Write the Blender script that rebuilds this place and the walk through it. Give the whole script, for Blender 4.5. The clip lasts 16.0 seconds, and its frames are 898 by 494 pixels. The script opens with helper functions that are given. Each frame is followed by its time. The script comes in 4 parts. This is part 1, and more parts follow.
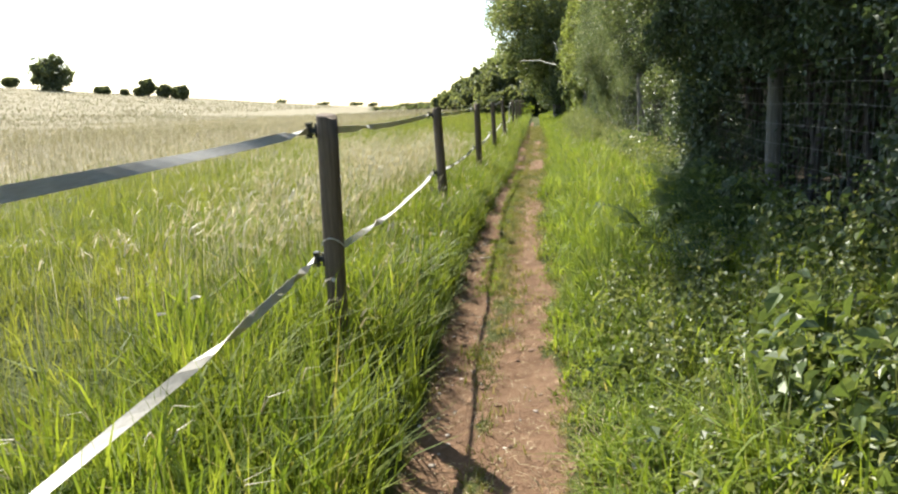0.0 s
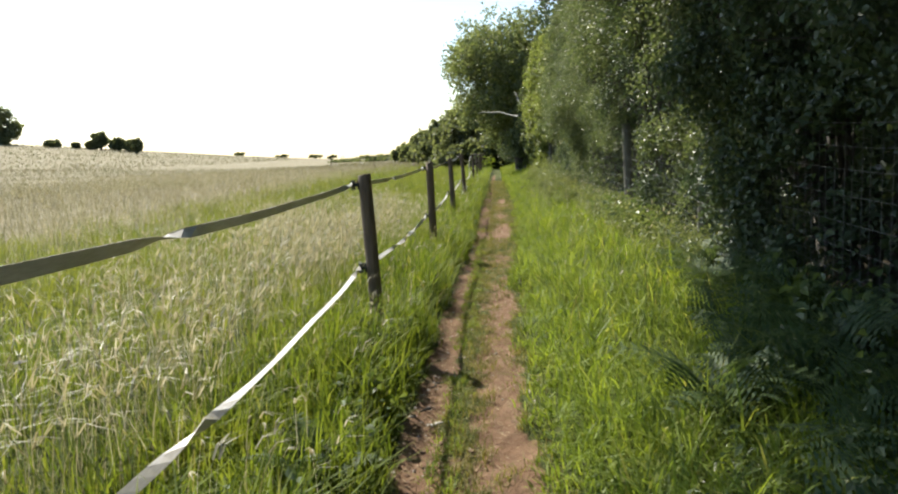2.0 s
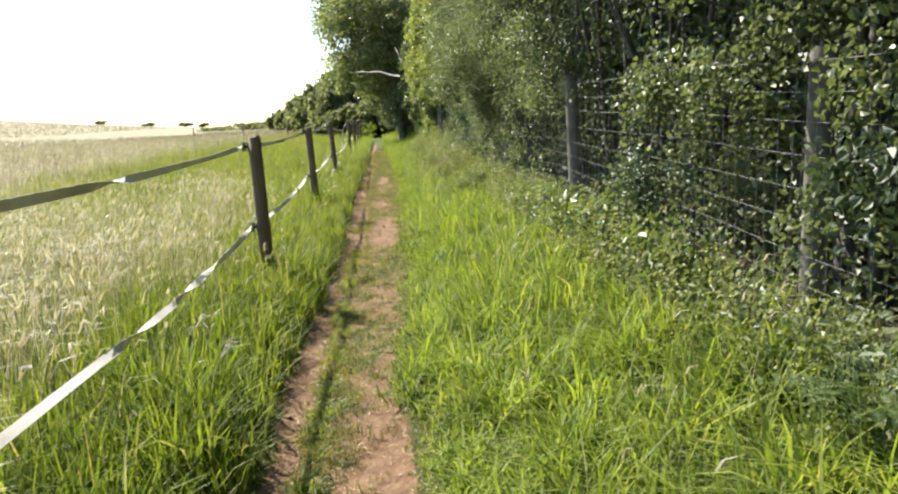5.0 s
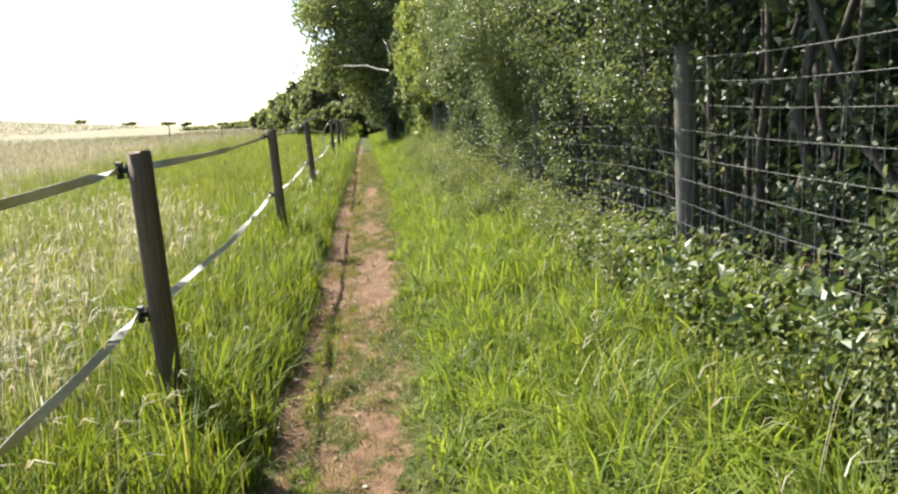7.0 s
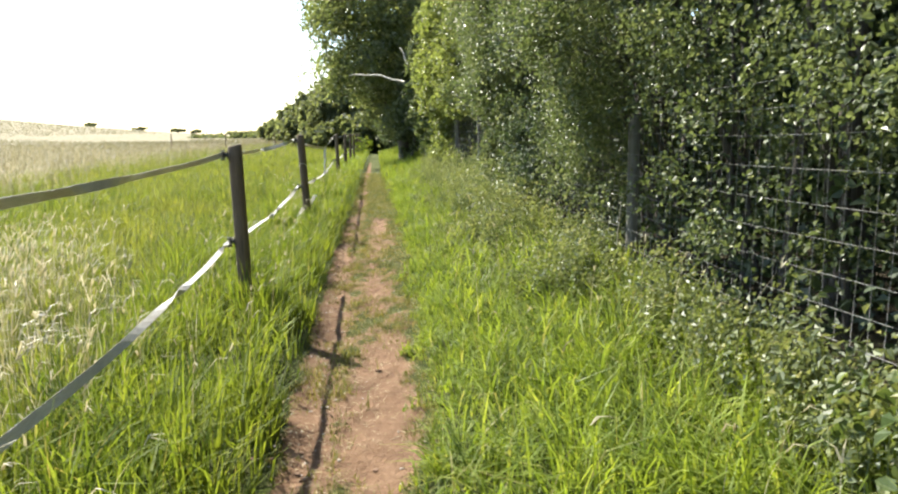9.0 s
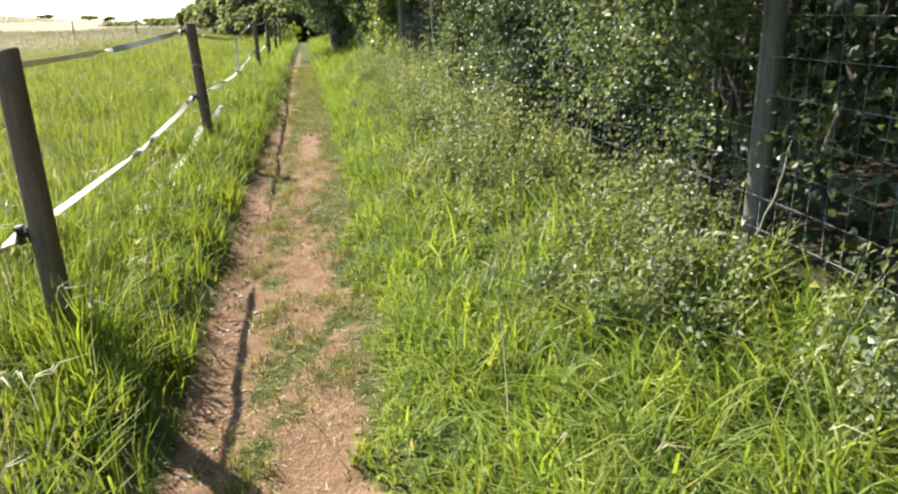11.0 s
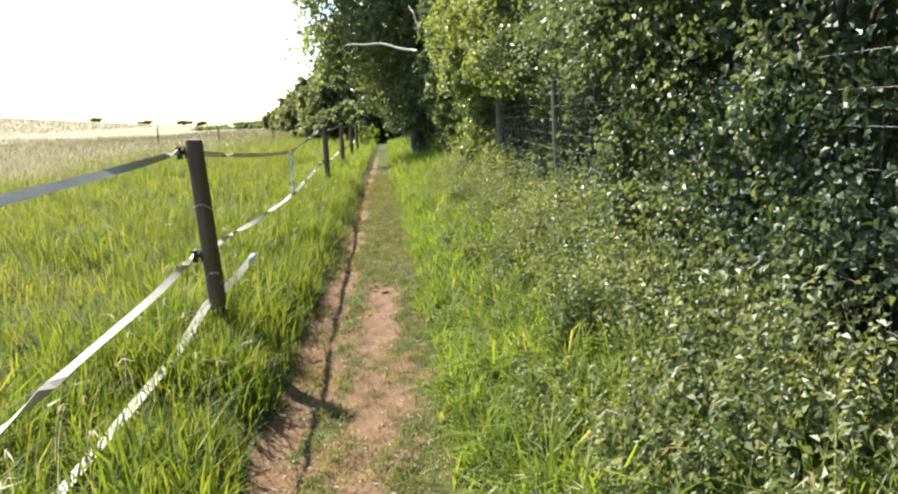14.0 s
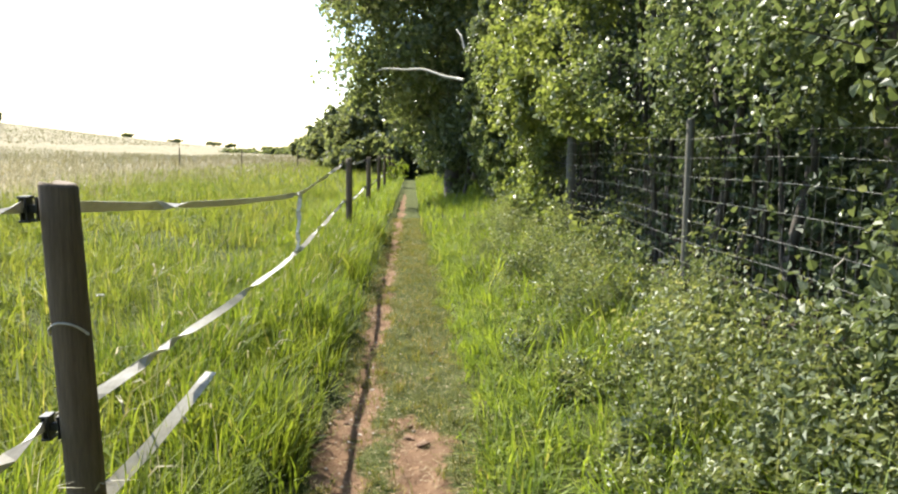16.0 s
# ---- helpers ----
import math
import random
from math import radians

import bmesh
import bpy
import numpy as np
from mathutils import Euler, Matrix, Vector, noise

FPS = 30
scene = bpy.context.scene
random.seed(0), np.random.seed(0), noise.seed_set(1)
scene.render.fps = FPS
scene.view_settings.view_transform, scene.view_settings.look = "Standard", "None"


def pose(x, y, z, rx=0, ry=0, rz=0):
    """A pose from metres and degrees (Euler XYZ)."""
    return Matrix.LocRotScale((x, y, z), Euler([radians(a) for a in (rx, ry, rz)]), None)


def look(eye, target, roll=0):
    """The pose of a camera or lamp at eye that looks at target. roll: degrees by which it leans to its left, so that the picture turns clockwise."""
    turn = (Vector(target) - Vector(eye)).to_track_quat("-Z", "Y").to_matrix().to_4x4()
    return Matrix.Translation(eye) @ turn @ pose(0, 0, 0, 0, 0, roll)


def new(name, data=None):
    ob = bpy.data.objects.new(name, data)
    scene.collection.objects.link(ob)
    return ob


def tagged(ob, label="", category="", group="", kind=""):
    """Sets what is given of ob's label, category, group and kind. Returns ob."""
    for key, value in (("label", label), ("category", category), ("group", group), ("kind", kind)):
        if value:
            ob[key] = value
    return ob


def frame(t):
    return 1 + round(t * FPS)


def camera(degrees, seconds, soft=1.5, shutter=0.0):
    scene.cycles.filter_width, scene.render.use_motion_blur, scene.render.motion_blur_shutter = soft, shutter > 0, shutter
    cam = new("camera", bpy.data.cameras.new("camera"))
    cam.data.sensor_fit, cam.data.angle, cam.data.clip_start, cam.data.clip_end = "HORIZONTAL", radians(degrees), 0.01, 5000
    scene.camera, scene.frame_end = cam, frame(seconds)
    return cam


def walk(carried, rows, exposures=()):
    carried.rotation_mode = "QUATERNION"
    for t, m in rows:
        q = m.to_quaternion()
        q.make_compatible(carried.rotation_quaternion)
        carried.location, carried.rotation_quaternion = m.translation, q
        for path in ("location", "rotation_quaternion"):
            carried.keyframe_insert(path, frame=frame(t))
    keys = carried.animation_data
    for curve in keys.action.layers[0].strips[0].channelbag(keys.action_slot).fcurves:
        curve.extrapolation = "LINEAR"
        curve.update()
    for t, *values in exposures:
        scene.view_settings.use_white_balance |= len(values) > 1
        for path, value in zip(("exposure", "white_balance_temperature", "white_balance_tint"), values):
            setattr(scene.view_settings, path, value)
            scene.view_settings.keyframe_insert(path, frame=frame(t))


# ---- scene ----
cam = camera(62.1, 16.0, soft=2.2)
PATH = [
    (0, (0.072, 2.525, 1.377), (-0.169, 4.472, 0.991), -2.2),
    (0.5, (-0.018, 3.163, 1.377), (-0.274, 5.118, 1.044), -2.7),
    (1, (-0.048, 3.883, 1.366), (-0.273, 5.848, 1.073), -2.1),
    (1.5, (-0.04, 4.528, 1.437), (-0.251, 6.498, 1.167), -2.6),
    (2, (-0.024, 5.203, 1.456), (-0.16, 7.182, 1.199), -2.4),
    (2.5, (0.096, 5.866, 1.457), (0.064, 7.843, 1.159), -2.6),
    (3, (0.067, 6.597, 1.456), (0.153, 8.537, 0.978), -1.3),
    (3.5, (0.088, 7.31, 1.448), (0.162, 9.236, 0.916), -2.4),
    (4, (0.045, 8.041, 1.44), (0.174, 9.992, 1.023), -2.3),
    (4.5, (0.062, 8.735, 1.4), (0.266, 10.688, 1.019), -2.6),
    (4.7, (0.064, 9.028, 1.43), (0.225, 10.988, 1.063), -2.8),
    (6.8, (0.046, 12.105, 1.353), (0.273, 14.062, 1.011), -2.4),
    (7, (0.047, 12.381, 1.418), (0.247, 14.337, 1.056), -2.8),
    (7.5, (0.013, 13.07, 1.411), (0.164, 15.034, 1.065), -1.8),
    (8, (0.105, 13.827, 1.408), (0.302, 15.782, 1.038), -1.3),
    (8.5, (0.067, 14.597, 1.383), (0.185, 16.568, 1.068), -1.6),
    (8.7, (0.039, 14.886, 1.408), (0.193, 16.859, 1.116), -0.7),
    (10.8, (0.165, 17.683, 1.349), (0.501, 19.529, 0.659), -1.4),
    (11, (0.131, 17.921, 1.4), (0.466, 19.798, 0.797), -1.0),
    (11.5, (0.162, 18.591, 1.333), (0.376, 20.488, 0.74), -1.8),
    (12, (0.158, 19.267, 1.358), (0.189, 21.2, 0.844), -2.2),
    (12.5, (0.199, 19.652, 1.397), (0.326, 21.587, 0.908), -1.8),
    (13, (0.216, 20.089, 1.498), (0.285, 22.044, 1.082), -2.3),
    (13.5, (0.185, 20.536, 1.465), (0.354, 22.494, 1.095), -1.7),
    (14, (0.186, 21.232, 1.438), (0.337, 23.195, 1.082), -2.2),
    (14.5, (0.081, 21.851, 1.429), (0.177, 23.82, 1.093), -1.7),
    (15, (0.069, 22.572, 1.404), (0.162, 24.546, 1.096), -0.5),
    (15.5, (0.036, 23.218, 1.403), (0.143, 25.196, 1.13), -0.1),
    (16, (0.011, 23.788, 1.456), (0.114, 25.769, 1.199), 1.7),
]
walk(cam, [(t, look(eye, target, roll)) for t, eye, target, roll in PATH],
     exposures=[(0.0, 1.42), (0.8, 1.36), (1.5, 1.12), (2.5, 1.0), (3.2, 1.47), (4.5, 1.57), (8.5, 1.6), (11.0, 1.74), (13.0, 1.68), (16.0, 1.6)])

# ---------------------------------------------------------------- sky and sun
SUN_FROM = Vector((-0.86, 1.06, 1.36)).normalized()
world = bpy.data.worlds.new("sky")
scene.world = world
world.use_nodes = True
sky = world.node_tree.nodes.new("ShaderNodeTexSky")
sky.sky_type = "NISHITA"
sky.sun_disc = False
sky.sun_elevation = math.asin(SUN_FROM.z)
sky.sun_rotation = math.atan2(SUN_FROM.x, SUN_FROM.y)
sky.air_density, sky.dust_density, sky.ozone_density = 1.0, 0.6, 1.0
world.node_tree.links.new(sky.outputs[0], world.node_tree.nodes["Background"].inputs[0])
world.node_tree.nodes["Background"].inputs[1].default_value = 0.11
sun = new("sun", bpy.data.lights.new("sun", "SUN"))
sun.data.energy, sun.data.angle, sun.data.color = 5.0, radians(0.53), (1.0, 0.945, 0.83)
sun.matrix_world = look(SUN_FROM * 50, (0, 0, 0))

rng = np.random.default_rng(11)


# ---------------------------------------------------------------- mesh helpers
def mesh_of(name, verts, groups, mat=None, smooth=False):
    """A mesh from a vertex array and face arrays of equal corner counts."""
    me = bpy.data.meshes.new(name)
    verts = np.ascontiguousarray(verts, dtype=np.float32).reshape(-1, 3)
    groups = [np.asarray(g, dtype=np.int32) for g in groups if len(g)]
    me.vertices.add(len(verts))
    me.vertices.foreach_set("co", verts.ravel())
    loops = np.concatenate([g.ravel() for g in groups])
    counts = np.concatenate([np.full(len(g), g.shape[1], np.int32) for g in groups])
    starts = np.concatenate([[0], np.cumsum(counts)[:-1]]).astype(np.int32)
    me.loops.add(len(loops))
    me.loops.foreach_set("vertex_index", loops)
    me.polygons.add(len(counts))
    me.polygons.foreach_set("loop_start", starts)
    me.polygons.foreach_set("use_smooth", np.full(len(counts), smooth))
    me.update(calc_edges=True)
    if mat:
        me.materials.append(mat)
    return me


def part(name, me, parent, label="", m=None):
    ob = new(name, me)
    ob.parent = parent
    if m is not None:
        ob.matrix_basis = m
    return tagged(ob, label) if label else ob


def thing(name, label, category, group="", m=None):
    ob = new(name)
    ob.empty_display_size = 0.1
    if m is not None:
        ob.matrix_basis = m
    return tagged(ob, label, category, group)


def join(chunks):
    """Joins (verts, [face arrays]) chunks into one set."""
    vs, fs, n = [], {}, 0
    for v, groups in chunks:
        for g in groups:
            g = np.asarray(g)
            fs.setdefault(g.shape[1], []).append(g + n)
        vs.append(np.asarray(v).reshape(-1, 3))
        n += len(vs[-1])
    return np.concatenate(vs), [np.concatenate(a) for a in fs.values()]


def tube(points, radii, sides=8, cap=True):
    p = np.asarray(points, float)
    r = np.broadcast_to(np.asarray(radii, float), (len(p),))
    d = np.gradient(p, axis=0)
    d /= np.linalg.norm(d, axis=1)[:, None] + 1e-9
    ref = np.where(np.abs(d[:, 2:3]) > 0.9, [[1.0, 0, 0]], [[0, 0, 1.0]])
    u = np.cross(d, ref)
    u /= np.linalg.norm(u, axis=1)[:, None]
    w = np.cross(d, u)
    a = np.linspace(0, 2 * np.pi, sides, endpoint=False)
    v = p[:, None] + r[:, None, None] * (np.cos(a)[None, :, None] * u[:, None] + np.sin(a)[None, :, None] * w[:, None])
    i = np.arange(len(p) - 1)[:, None] * sides + np.arange(sides)[None]
    j = np.arange(len(p) - 1)[:, None] * sides + (np.arange(sides)[None] + 1) % sides
    q = np.stack([i, j, j + sides, i + sides], -1).reshape(-1, 4)
    groups = [q]
    if cap:
        groups += [np.arange(sides)[None], np.arange(sides)[None, ::-1] + (len(p) - 1) * sides]
    return v.reshape(-1, 3), groups


def unit(v):
    return v / (np.linalg.norm(v, axis=-1, keepdims=True) + 1e-9)


def blades(base, h, w, bend, heading=None, levels=3):
    """Grass blades: a bent, tapering strip for each base point."""
    n = len(base)
    h, w, bend = (np.broadcast_to(np.asarray(a, float), (n,)) for a in (h, w, bend))
    az = rng.uniform(0, 2 * np.pi, n) if heading is None else heading
    d = np.stack([np.cos(az), np.sin(az), np.zeros(n)], 1)
    face = az + rng.uniform(-0.9, 0.9, n)
    side = np.stack([-np.sin(face), np.cos(face), np.zeros(n)], 1)
    rows = []
    for k in range(levels + 1):
        s = k / levels
        c = base + d * (bend * h * s ** 2)[:, None]
        c[:, 2] += h * (s - 0.45 * np.minimum(bend, 1.4) * s ** 2.4)
        if k < levels:
            half = (0.5 * w * (1 - 0.75 * s ** 1.6))[:, None]
            rows += [c - side * half, c + side * half]
        else:
            rows.append(c)
    v = np.stack(rows, 1)
    m = v.shape[1]
    o = (np.arange(n) * m)[:, None]
    quads = [o + np.array([2 * k, 2 * k + 1, 2 * k + 3, 2 * k + 2]) for k in range(levels - 1)]
    tris = o + np.array([m - 3, m - 2, m - 1])
    return v.reshape(-1, 3), (quads and [np.concatenate(quads), tris]) or [tris]


def leaves(centre, size, up=0.5, wide=0.55, toward=None, oval=True, fold=0.18):
    """Leaves at the points, tilted at random about a mean facing."""
    n = len(centre)
    size = np.broadcast_to(np.asarray(size, float), (n,))[:, None]
    nrm = unit(rng.normal(0, 1, (n, 3)) + np.array([0, 0, up * 2]) + (0 if toward is None else np.asarray(toward)))
    axis = unit(np.cross(nrm, rng.normal(0, 1, (n, 3))) + np.array([0, 0, -0.25]))
    side = unit(np.cross(nrm, axis))
    b, t = centre - axis * size * 0.5, centre + axis * size * 0.5 - nrm * size * 0.08
    lift = nrm * size * fold
    if not oval:
        l, r = centre - side * size * wide * 0.5 + lift, centre + side * size * wide * 0.5 + lift
        v = np.stack([b, l, t, r], 1)
        o = (np.arange(n) * 4)[:, None]
        return v.reshape(-1, 3), [np.concatenate([o + np.array([0, 2, 1]), o + np.array([0, 3, 2])])]
    s = side * size * wide * 0.5
    v = np.stack([b, b + axis * size * 0.28 - s + lift, b + axis * size * 0.66 - s * 0.85 + lift, t,
                  b + axis * size * 0.66 + s * 0.85 + lift, b + axis * size * 0.28 + s + lift], 1)
    o = (np.arange(n) * 6)[:, None]
    return v.reshape(-1, 3), [np.concatenate([o + np.array([0, 3, 2, 1]), o + np.array([0, 5, 4, 3])])]


def wob(x, y, s=1.0):
    return (np.sin(x * 1.7 * s + 1.3) * np.cos(y * 1.3 * s + 0.7) + 0.6 * np.sin(2.9 * s * x - 1.9 * s * y + 2.0)
            + 0.4 * np.cos(4.7 * s * y + 3.1 * s * x)) / 2.0


def step(a, b, x):
    t = np.clip((x - a) / (b - a), 0, 1)
    return t * t * (3 - 2 * t)


# ---------------------------------------------------------------- the lie of the land
def left_edge(y):
    return np.interp(y, [0, 5, 9, 14, 18, 24, 30, 38], [-0.45, -0.47, -0.58, -0.55, -0.45, -0.49, -0.40, -0.38]) + 0.045 * wob(y, y * 0.3, 1.9)


def right_edge(y):
    return np.interp(y, [0, 5, 9, 13, 17, 20, 25, 28, 34, 40], [0.22, 0.2, 0.12, 0.08, 0.2, 0.29, 0.38, 0.36, 0.3, 0.25]) + 0.09 * wob(y + 9, y * 0.4, 1.3) + 0.05 * wob(y * 3, y + 2, 1.9)


def land(x, y):
    """Height of the ground."""
    x, y = np.asarray(x, float), np.asarray(y, float)
    path = np.interp(y, [0, 9, 14, 17, 20, 24, 30, 40, 60, 120], [-0.02, -0.04, -0.08, -0.12, -0.12, -0.08, -0.05, -0.05, -0.25, -0.6])
    near = np.exp(-np.maximum(-x - 60, 0) / 200)
    left = 0.12 * step(0.0, 0.22, left_edge(y) - x) + 0.05 * step(-1.2, -4, x)
    right = (0.06 * step(0, 0.2, x - right_edge(y)) + 0.33 * step(0.3, 2.0, x))
    bump = 0.025 * wob(x, y, 1.1) * step(0.0, 0.5, np.abs(x + 0.1) - 0.3) + 0.012 * wob(x * 3, y * 3, 1.7)
    r = np.hypot(x, y)
    q = np.maximum(-x - 38, 0)
    hill = 0.108 * (q - 22 * (1 - np.exp(-q / 22))) * np.exp(-np.maximum(r - 255, 0) / 220)
    fall = -0.016 * np.maximum(r - 265, 0)
    return path * near + left + right + bump - 0.028 * bare(x, y) + 0.012 * wob(x * 6, y * 4, 2.3) * step(1.2, 0.6, np.abs(x + 0.1)) + 0.16 * wob(x, y, 0.13) * step(12, 40, np.abs(x)) + hill + fall


# ---------------------------------------------------------------- materials
def nodes_of(name):
    m = bpy.data.materials.new(name)
    m.use_nodes = True
    t = m.node_tree
    return m, t, t.nodes["Principled BSDF"]


def ramp_node(t, stops):
    r = t.nodes.new("ShaderNodeValToRGB")
    while len(r.color_ramp.elements) < len(stops):
        r.color_ramp.elements.new(0.5)
    for e, (at, c) in zip(r.color_ramp.elements, stops):
        e.position, e.color = at, (*c, 1)
    return r


def noise_node(t, scale, detail=4.0, rough=0.6, stretch=None):
    n = t.nodes.new("ShaderNodeTexNoise")
    n.inputs["Scale"].default_value, n.inputs["Detail"].default_value, n.inputs["Roughness"].default_value = scale, detail, rough
    g = t.nodes.new("ShaderNodeNewGeometry")
    if stretch:
        k = t.nodes.new("ShaderNodeMapping")
        k.inputs["Scale"].default_value = stretch
        t.links.new(g.outputs["Position"], k.inputs["Vector"])
        t.links.new(k.outputs[0], n.inputs["Vector"])
    else:
        t.links.new(g.outputs["Position"], n.inputs["Vector"])
    return n


def mix_node(t, a, b, fac, kind="MIX"):
    m = t.nodes.new("ShaderNodeMix")
    m.data_type, m.blend_type = "RGBA", kind
    for sock, val in ((6, a), (7, b)):
        if isinstance(val, tuple):
            m.inputs[sock].default_value = (*val, 1)
        else:
            t.links.new(val, m.inputs[sock])
    if isinstance(fac, float):
        m.inputs[0].default_value = fac
    else:
        t.links.new(fac, m.inputs[0])
    return m.outputs[2]


def bump_to(t, bsdf, height, strength, distance=0.01):
    b = t.nodes.new("ShaderNodeBump")
    b.inputs["Strength"].default_value, b.inputs["Distance"].default_value = strength, distance
    t.links.new(height, b.inputs["Height"])
    t.links.new(b.outputs[0], bsdf.inputs["Normal"])


def plant_material(name, stops, through_light=0.4, rough=0.45, patch=None, patch_scale=0.8, glow=(1.24, 1.18, 0.6), gloss=0.4, clump=0.0):
    """Leaf or blade: a colour picked for each one, patches at a larger scale, light passing through."""
    m, t, b = nodes_of(name)
    g = t.nodes.new("ShaderNodeNewGeometry")
    r = ramp_node(t, stops)
    t.links.new(g.outputs["Random Per Island"], r.inputs[0])
    col = r.outputs[0]
    if patch:
        n = noise_node(t, patch_scale, 3.0)
        f = ramp_node(t, [(0.42, (0, 0, 0)), (0.62, (1, 1, 1))])
        t.links.new(n.outputs[0], f.inputs[0])
        col = mix_node(t, col, mix_node(t, col, patch, 0.65), f.outputs[0])
    if clump:
        n = noise_node(t, clump, 2.0)
        f = ramp_node(t, [(0.36, (0.66, 0.72, 0.7)), (0.5, (1.0, 1.0, 1.0)), (0.66, (1.26, 1.22, 1.05))])
        t.links.new(n.outputs[0], f.inputs[0])
        col = mix_node(t, col, f.outputs[0], 1.0, "MULTIPLY")
    fine = noise_node(t, 60.0, 2.0)
    col = mix_node(t, col, mix_node(t, col, (0.55, 0.55, 0.5), 1.0, "MULTIPLY"), fine.outputs[0])
    t.links.new(col, b.inputs["Base Color"])
    b.inputs["Roughness"].default_value = rough
    b.inputs["Specular IOR Level"].default_value = gloss
    tr = t.nodes.new("ShaderNodeBsdfTranslucent")
    t.links.new(mix_node(t, col, glow, 1.0, "MULTIPLY"), tr.inputs["Color"])
    mx = t.nodes.new("ShaderNodeMixShader")
    mx.inputs[0].default_value = through_light
    t.links.new(b.outputs[0], mx.inputs[1])
    t.links.new(tr.outputs[0], mx.inputs[2])
    t.links.new(mx.outputs[0], t.nodes["Material Output"].inputs[0])
    return m


def solid_material(name, c1, c2, scale, rough=0.8, metal=0.0, bump=0.3, stretch=None, fine=40.0, distance=0.005):
    m, t, b = nodes_of(name)
    n = noise_node(t, scale, 5.0, 0.6, stretch)
    n2 = noise_node(t, fine, 4.0, 0.65, stretch)
    f = ramp_node(t, [(0.3, (0, 0, 0)), (0.7, (1, 1, 1))])
    t.links.new(n.outputs[0], f.inputs[0])
    col = mix_node(t, c1, c2, f.outputs[0])
    col = mix_node(t, col, mix_node(t, col, (0.45, 0.45, 0.45), 1.0, "MULTIPLY"), n2.outputs[0])
    t.links.new(col, b.inputs["Base Color"])
    b.inputs["Roughness"].default_value, b.inputs["Metallic"].default_value = rough, metal
    bump_to(t, b, n2.outputs[0], bump, distance)
    return m


grass_green = plant_material("meadow_grass", [(0.0, (0.115, 0.17, 0.036)), (0.4, (0.188, 0.245, 0.052)), (0.93, (0.265, 0.305, 0.078)), (1.0, (0.44, 0.39, 0.21))],
                             0.5, 0.6, (0.28, 0.30, 0.08), 0.5, gloss=0.15, clump=3.0)
grass_verge = plant_material("verge_grass", [(0.0, (0.12, 0.182, 0.034)), (0.5, (0.222, 0.298, 0.054)), (0.93, (0.335, 0.40, 0.095)), (1.0, (0.5, 0.44, 0.22))],
                             0.52, 0.55, (0.30, 0.40, 0.06), 1.5, gloss=0.32, clump=4.5)
# Verge grass in deeper greens: the side facing away from the sun, painted darker.
shaded_bank_grass = plant_material("shaded_bank_grass", [(0.0, (0.10, 0.158, 0.026)), (0.5, (0.18, 0.25, 0.042)), (0.93, (0.275, 0.335, 0.07)), (1.0, (0.46, 0.40, 0.2))],
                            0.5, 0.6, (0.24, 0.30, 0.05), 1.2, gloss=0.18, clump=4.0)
turf_mat = plant_material("trodden_turf", [(0.0, (0.12, 0.14, 0.035)), (0.5, (0.20, 0.215, 0.06)), (0.8, (0.28, 0.27, 0.10)), (1.0, (0.42, 0.35, 0.19))],
                          0.4, 0.6, (0.27, 0.24, 0.10), 1.8, gloss=0.2, clump=5.0)
grass_buff = plant_material("ripe_grass", [(0.0, (0.18, 0.165, 0.09)), (0.5, (0.26, 0.228, 0.145)), (1.0, (0.36, 0.32, 0.225))], 0.32, 0.55, (0.20, 0.21, 0.085), 0.15,
                            (1.1, 1.05, 0.8))
seed_pale = plant_material("grass_seed_head", [(0.0, (0.36, 0.32, 0.185)), (0.6, (0.5, 0.455, 0.31)), (1.0, (0.68, 0.64, 0.51))], 0.4, 0.45, None, 1.0, (1.1, 1.05, 0.9))
straw = plant_material("dry_litter", [(0.0, (0.30, 0.22, 0.11)), (0.5, (0.48, 0.38, 0.22)), (1.0, (0.66, 0.57, 0.38))], 0.15, 0.6)
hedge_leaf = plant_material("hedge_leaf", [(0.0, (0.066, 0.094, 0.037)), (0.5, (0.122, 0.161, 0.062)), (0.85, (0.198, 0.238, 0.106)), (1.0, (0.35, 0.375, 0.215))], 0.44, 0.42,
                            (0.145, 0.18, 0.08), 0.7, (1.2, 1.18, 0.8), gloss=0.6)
# Darker copy of the hedge foliage: shade painted into the leaf colour.
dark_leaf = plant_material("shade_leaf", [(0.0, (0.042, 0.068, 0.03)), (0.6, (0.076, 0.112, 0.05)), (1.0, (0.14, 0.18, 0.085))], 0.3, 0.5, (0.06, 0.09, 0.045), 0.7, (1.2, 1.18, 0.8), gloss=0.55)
# Brighter copy of the hedge foliage: sunlight painted into the leaf colour.
bright_leaf = plant_material("sunlit_leaf", [(0.0, (0.13, 0.172, 0.054)), (0.6, (0.24, 0.292, 0.09)), (1.0, (0.38, 0.425, 0.19))], 0.5, 0.42, (0.18, 0.215, 0.075), 0.9, (1.22, 1.18, 0.65), gloss=0.6)
dock_leaf = plant_material("dock_leaf", [(0.0, (0.08, 0.125, 0.04)), (0.6, (0.14, 0.195, 0.065)), (1.0, (0.22, 0.28, 0.11))], 0.4, 0.42, (0.15, 0.20, 0.08), 0.9, gloss=0.7)
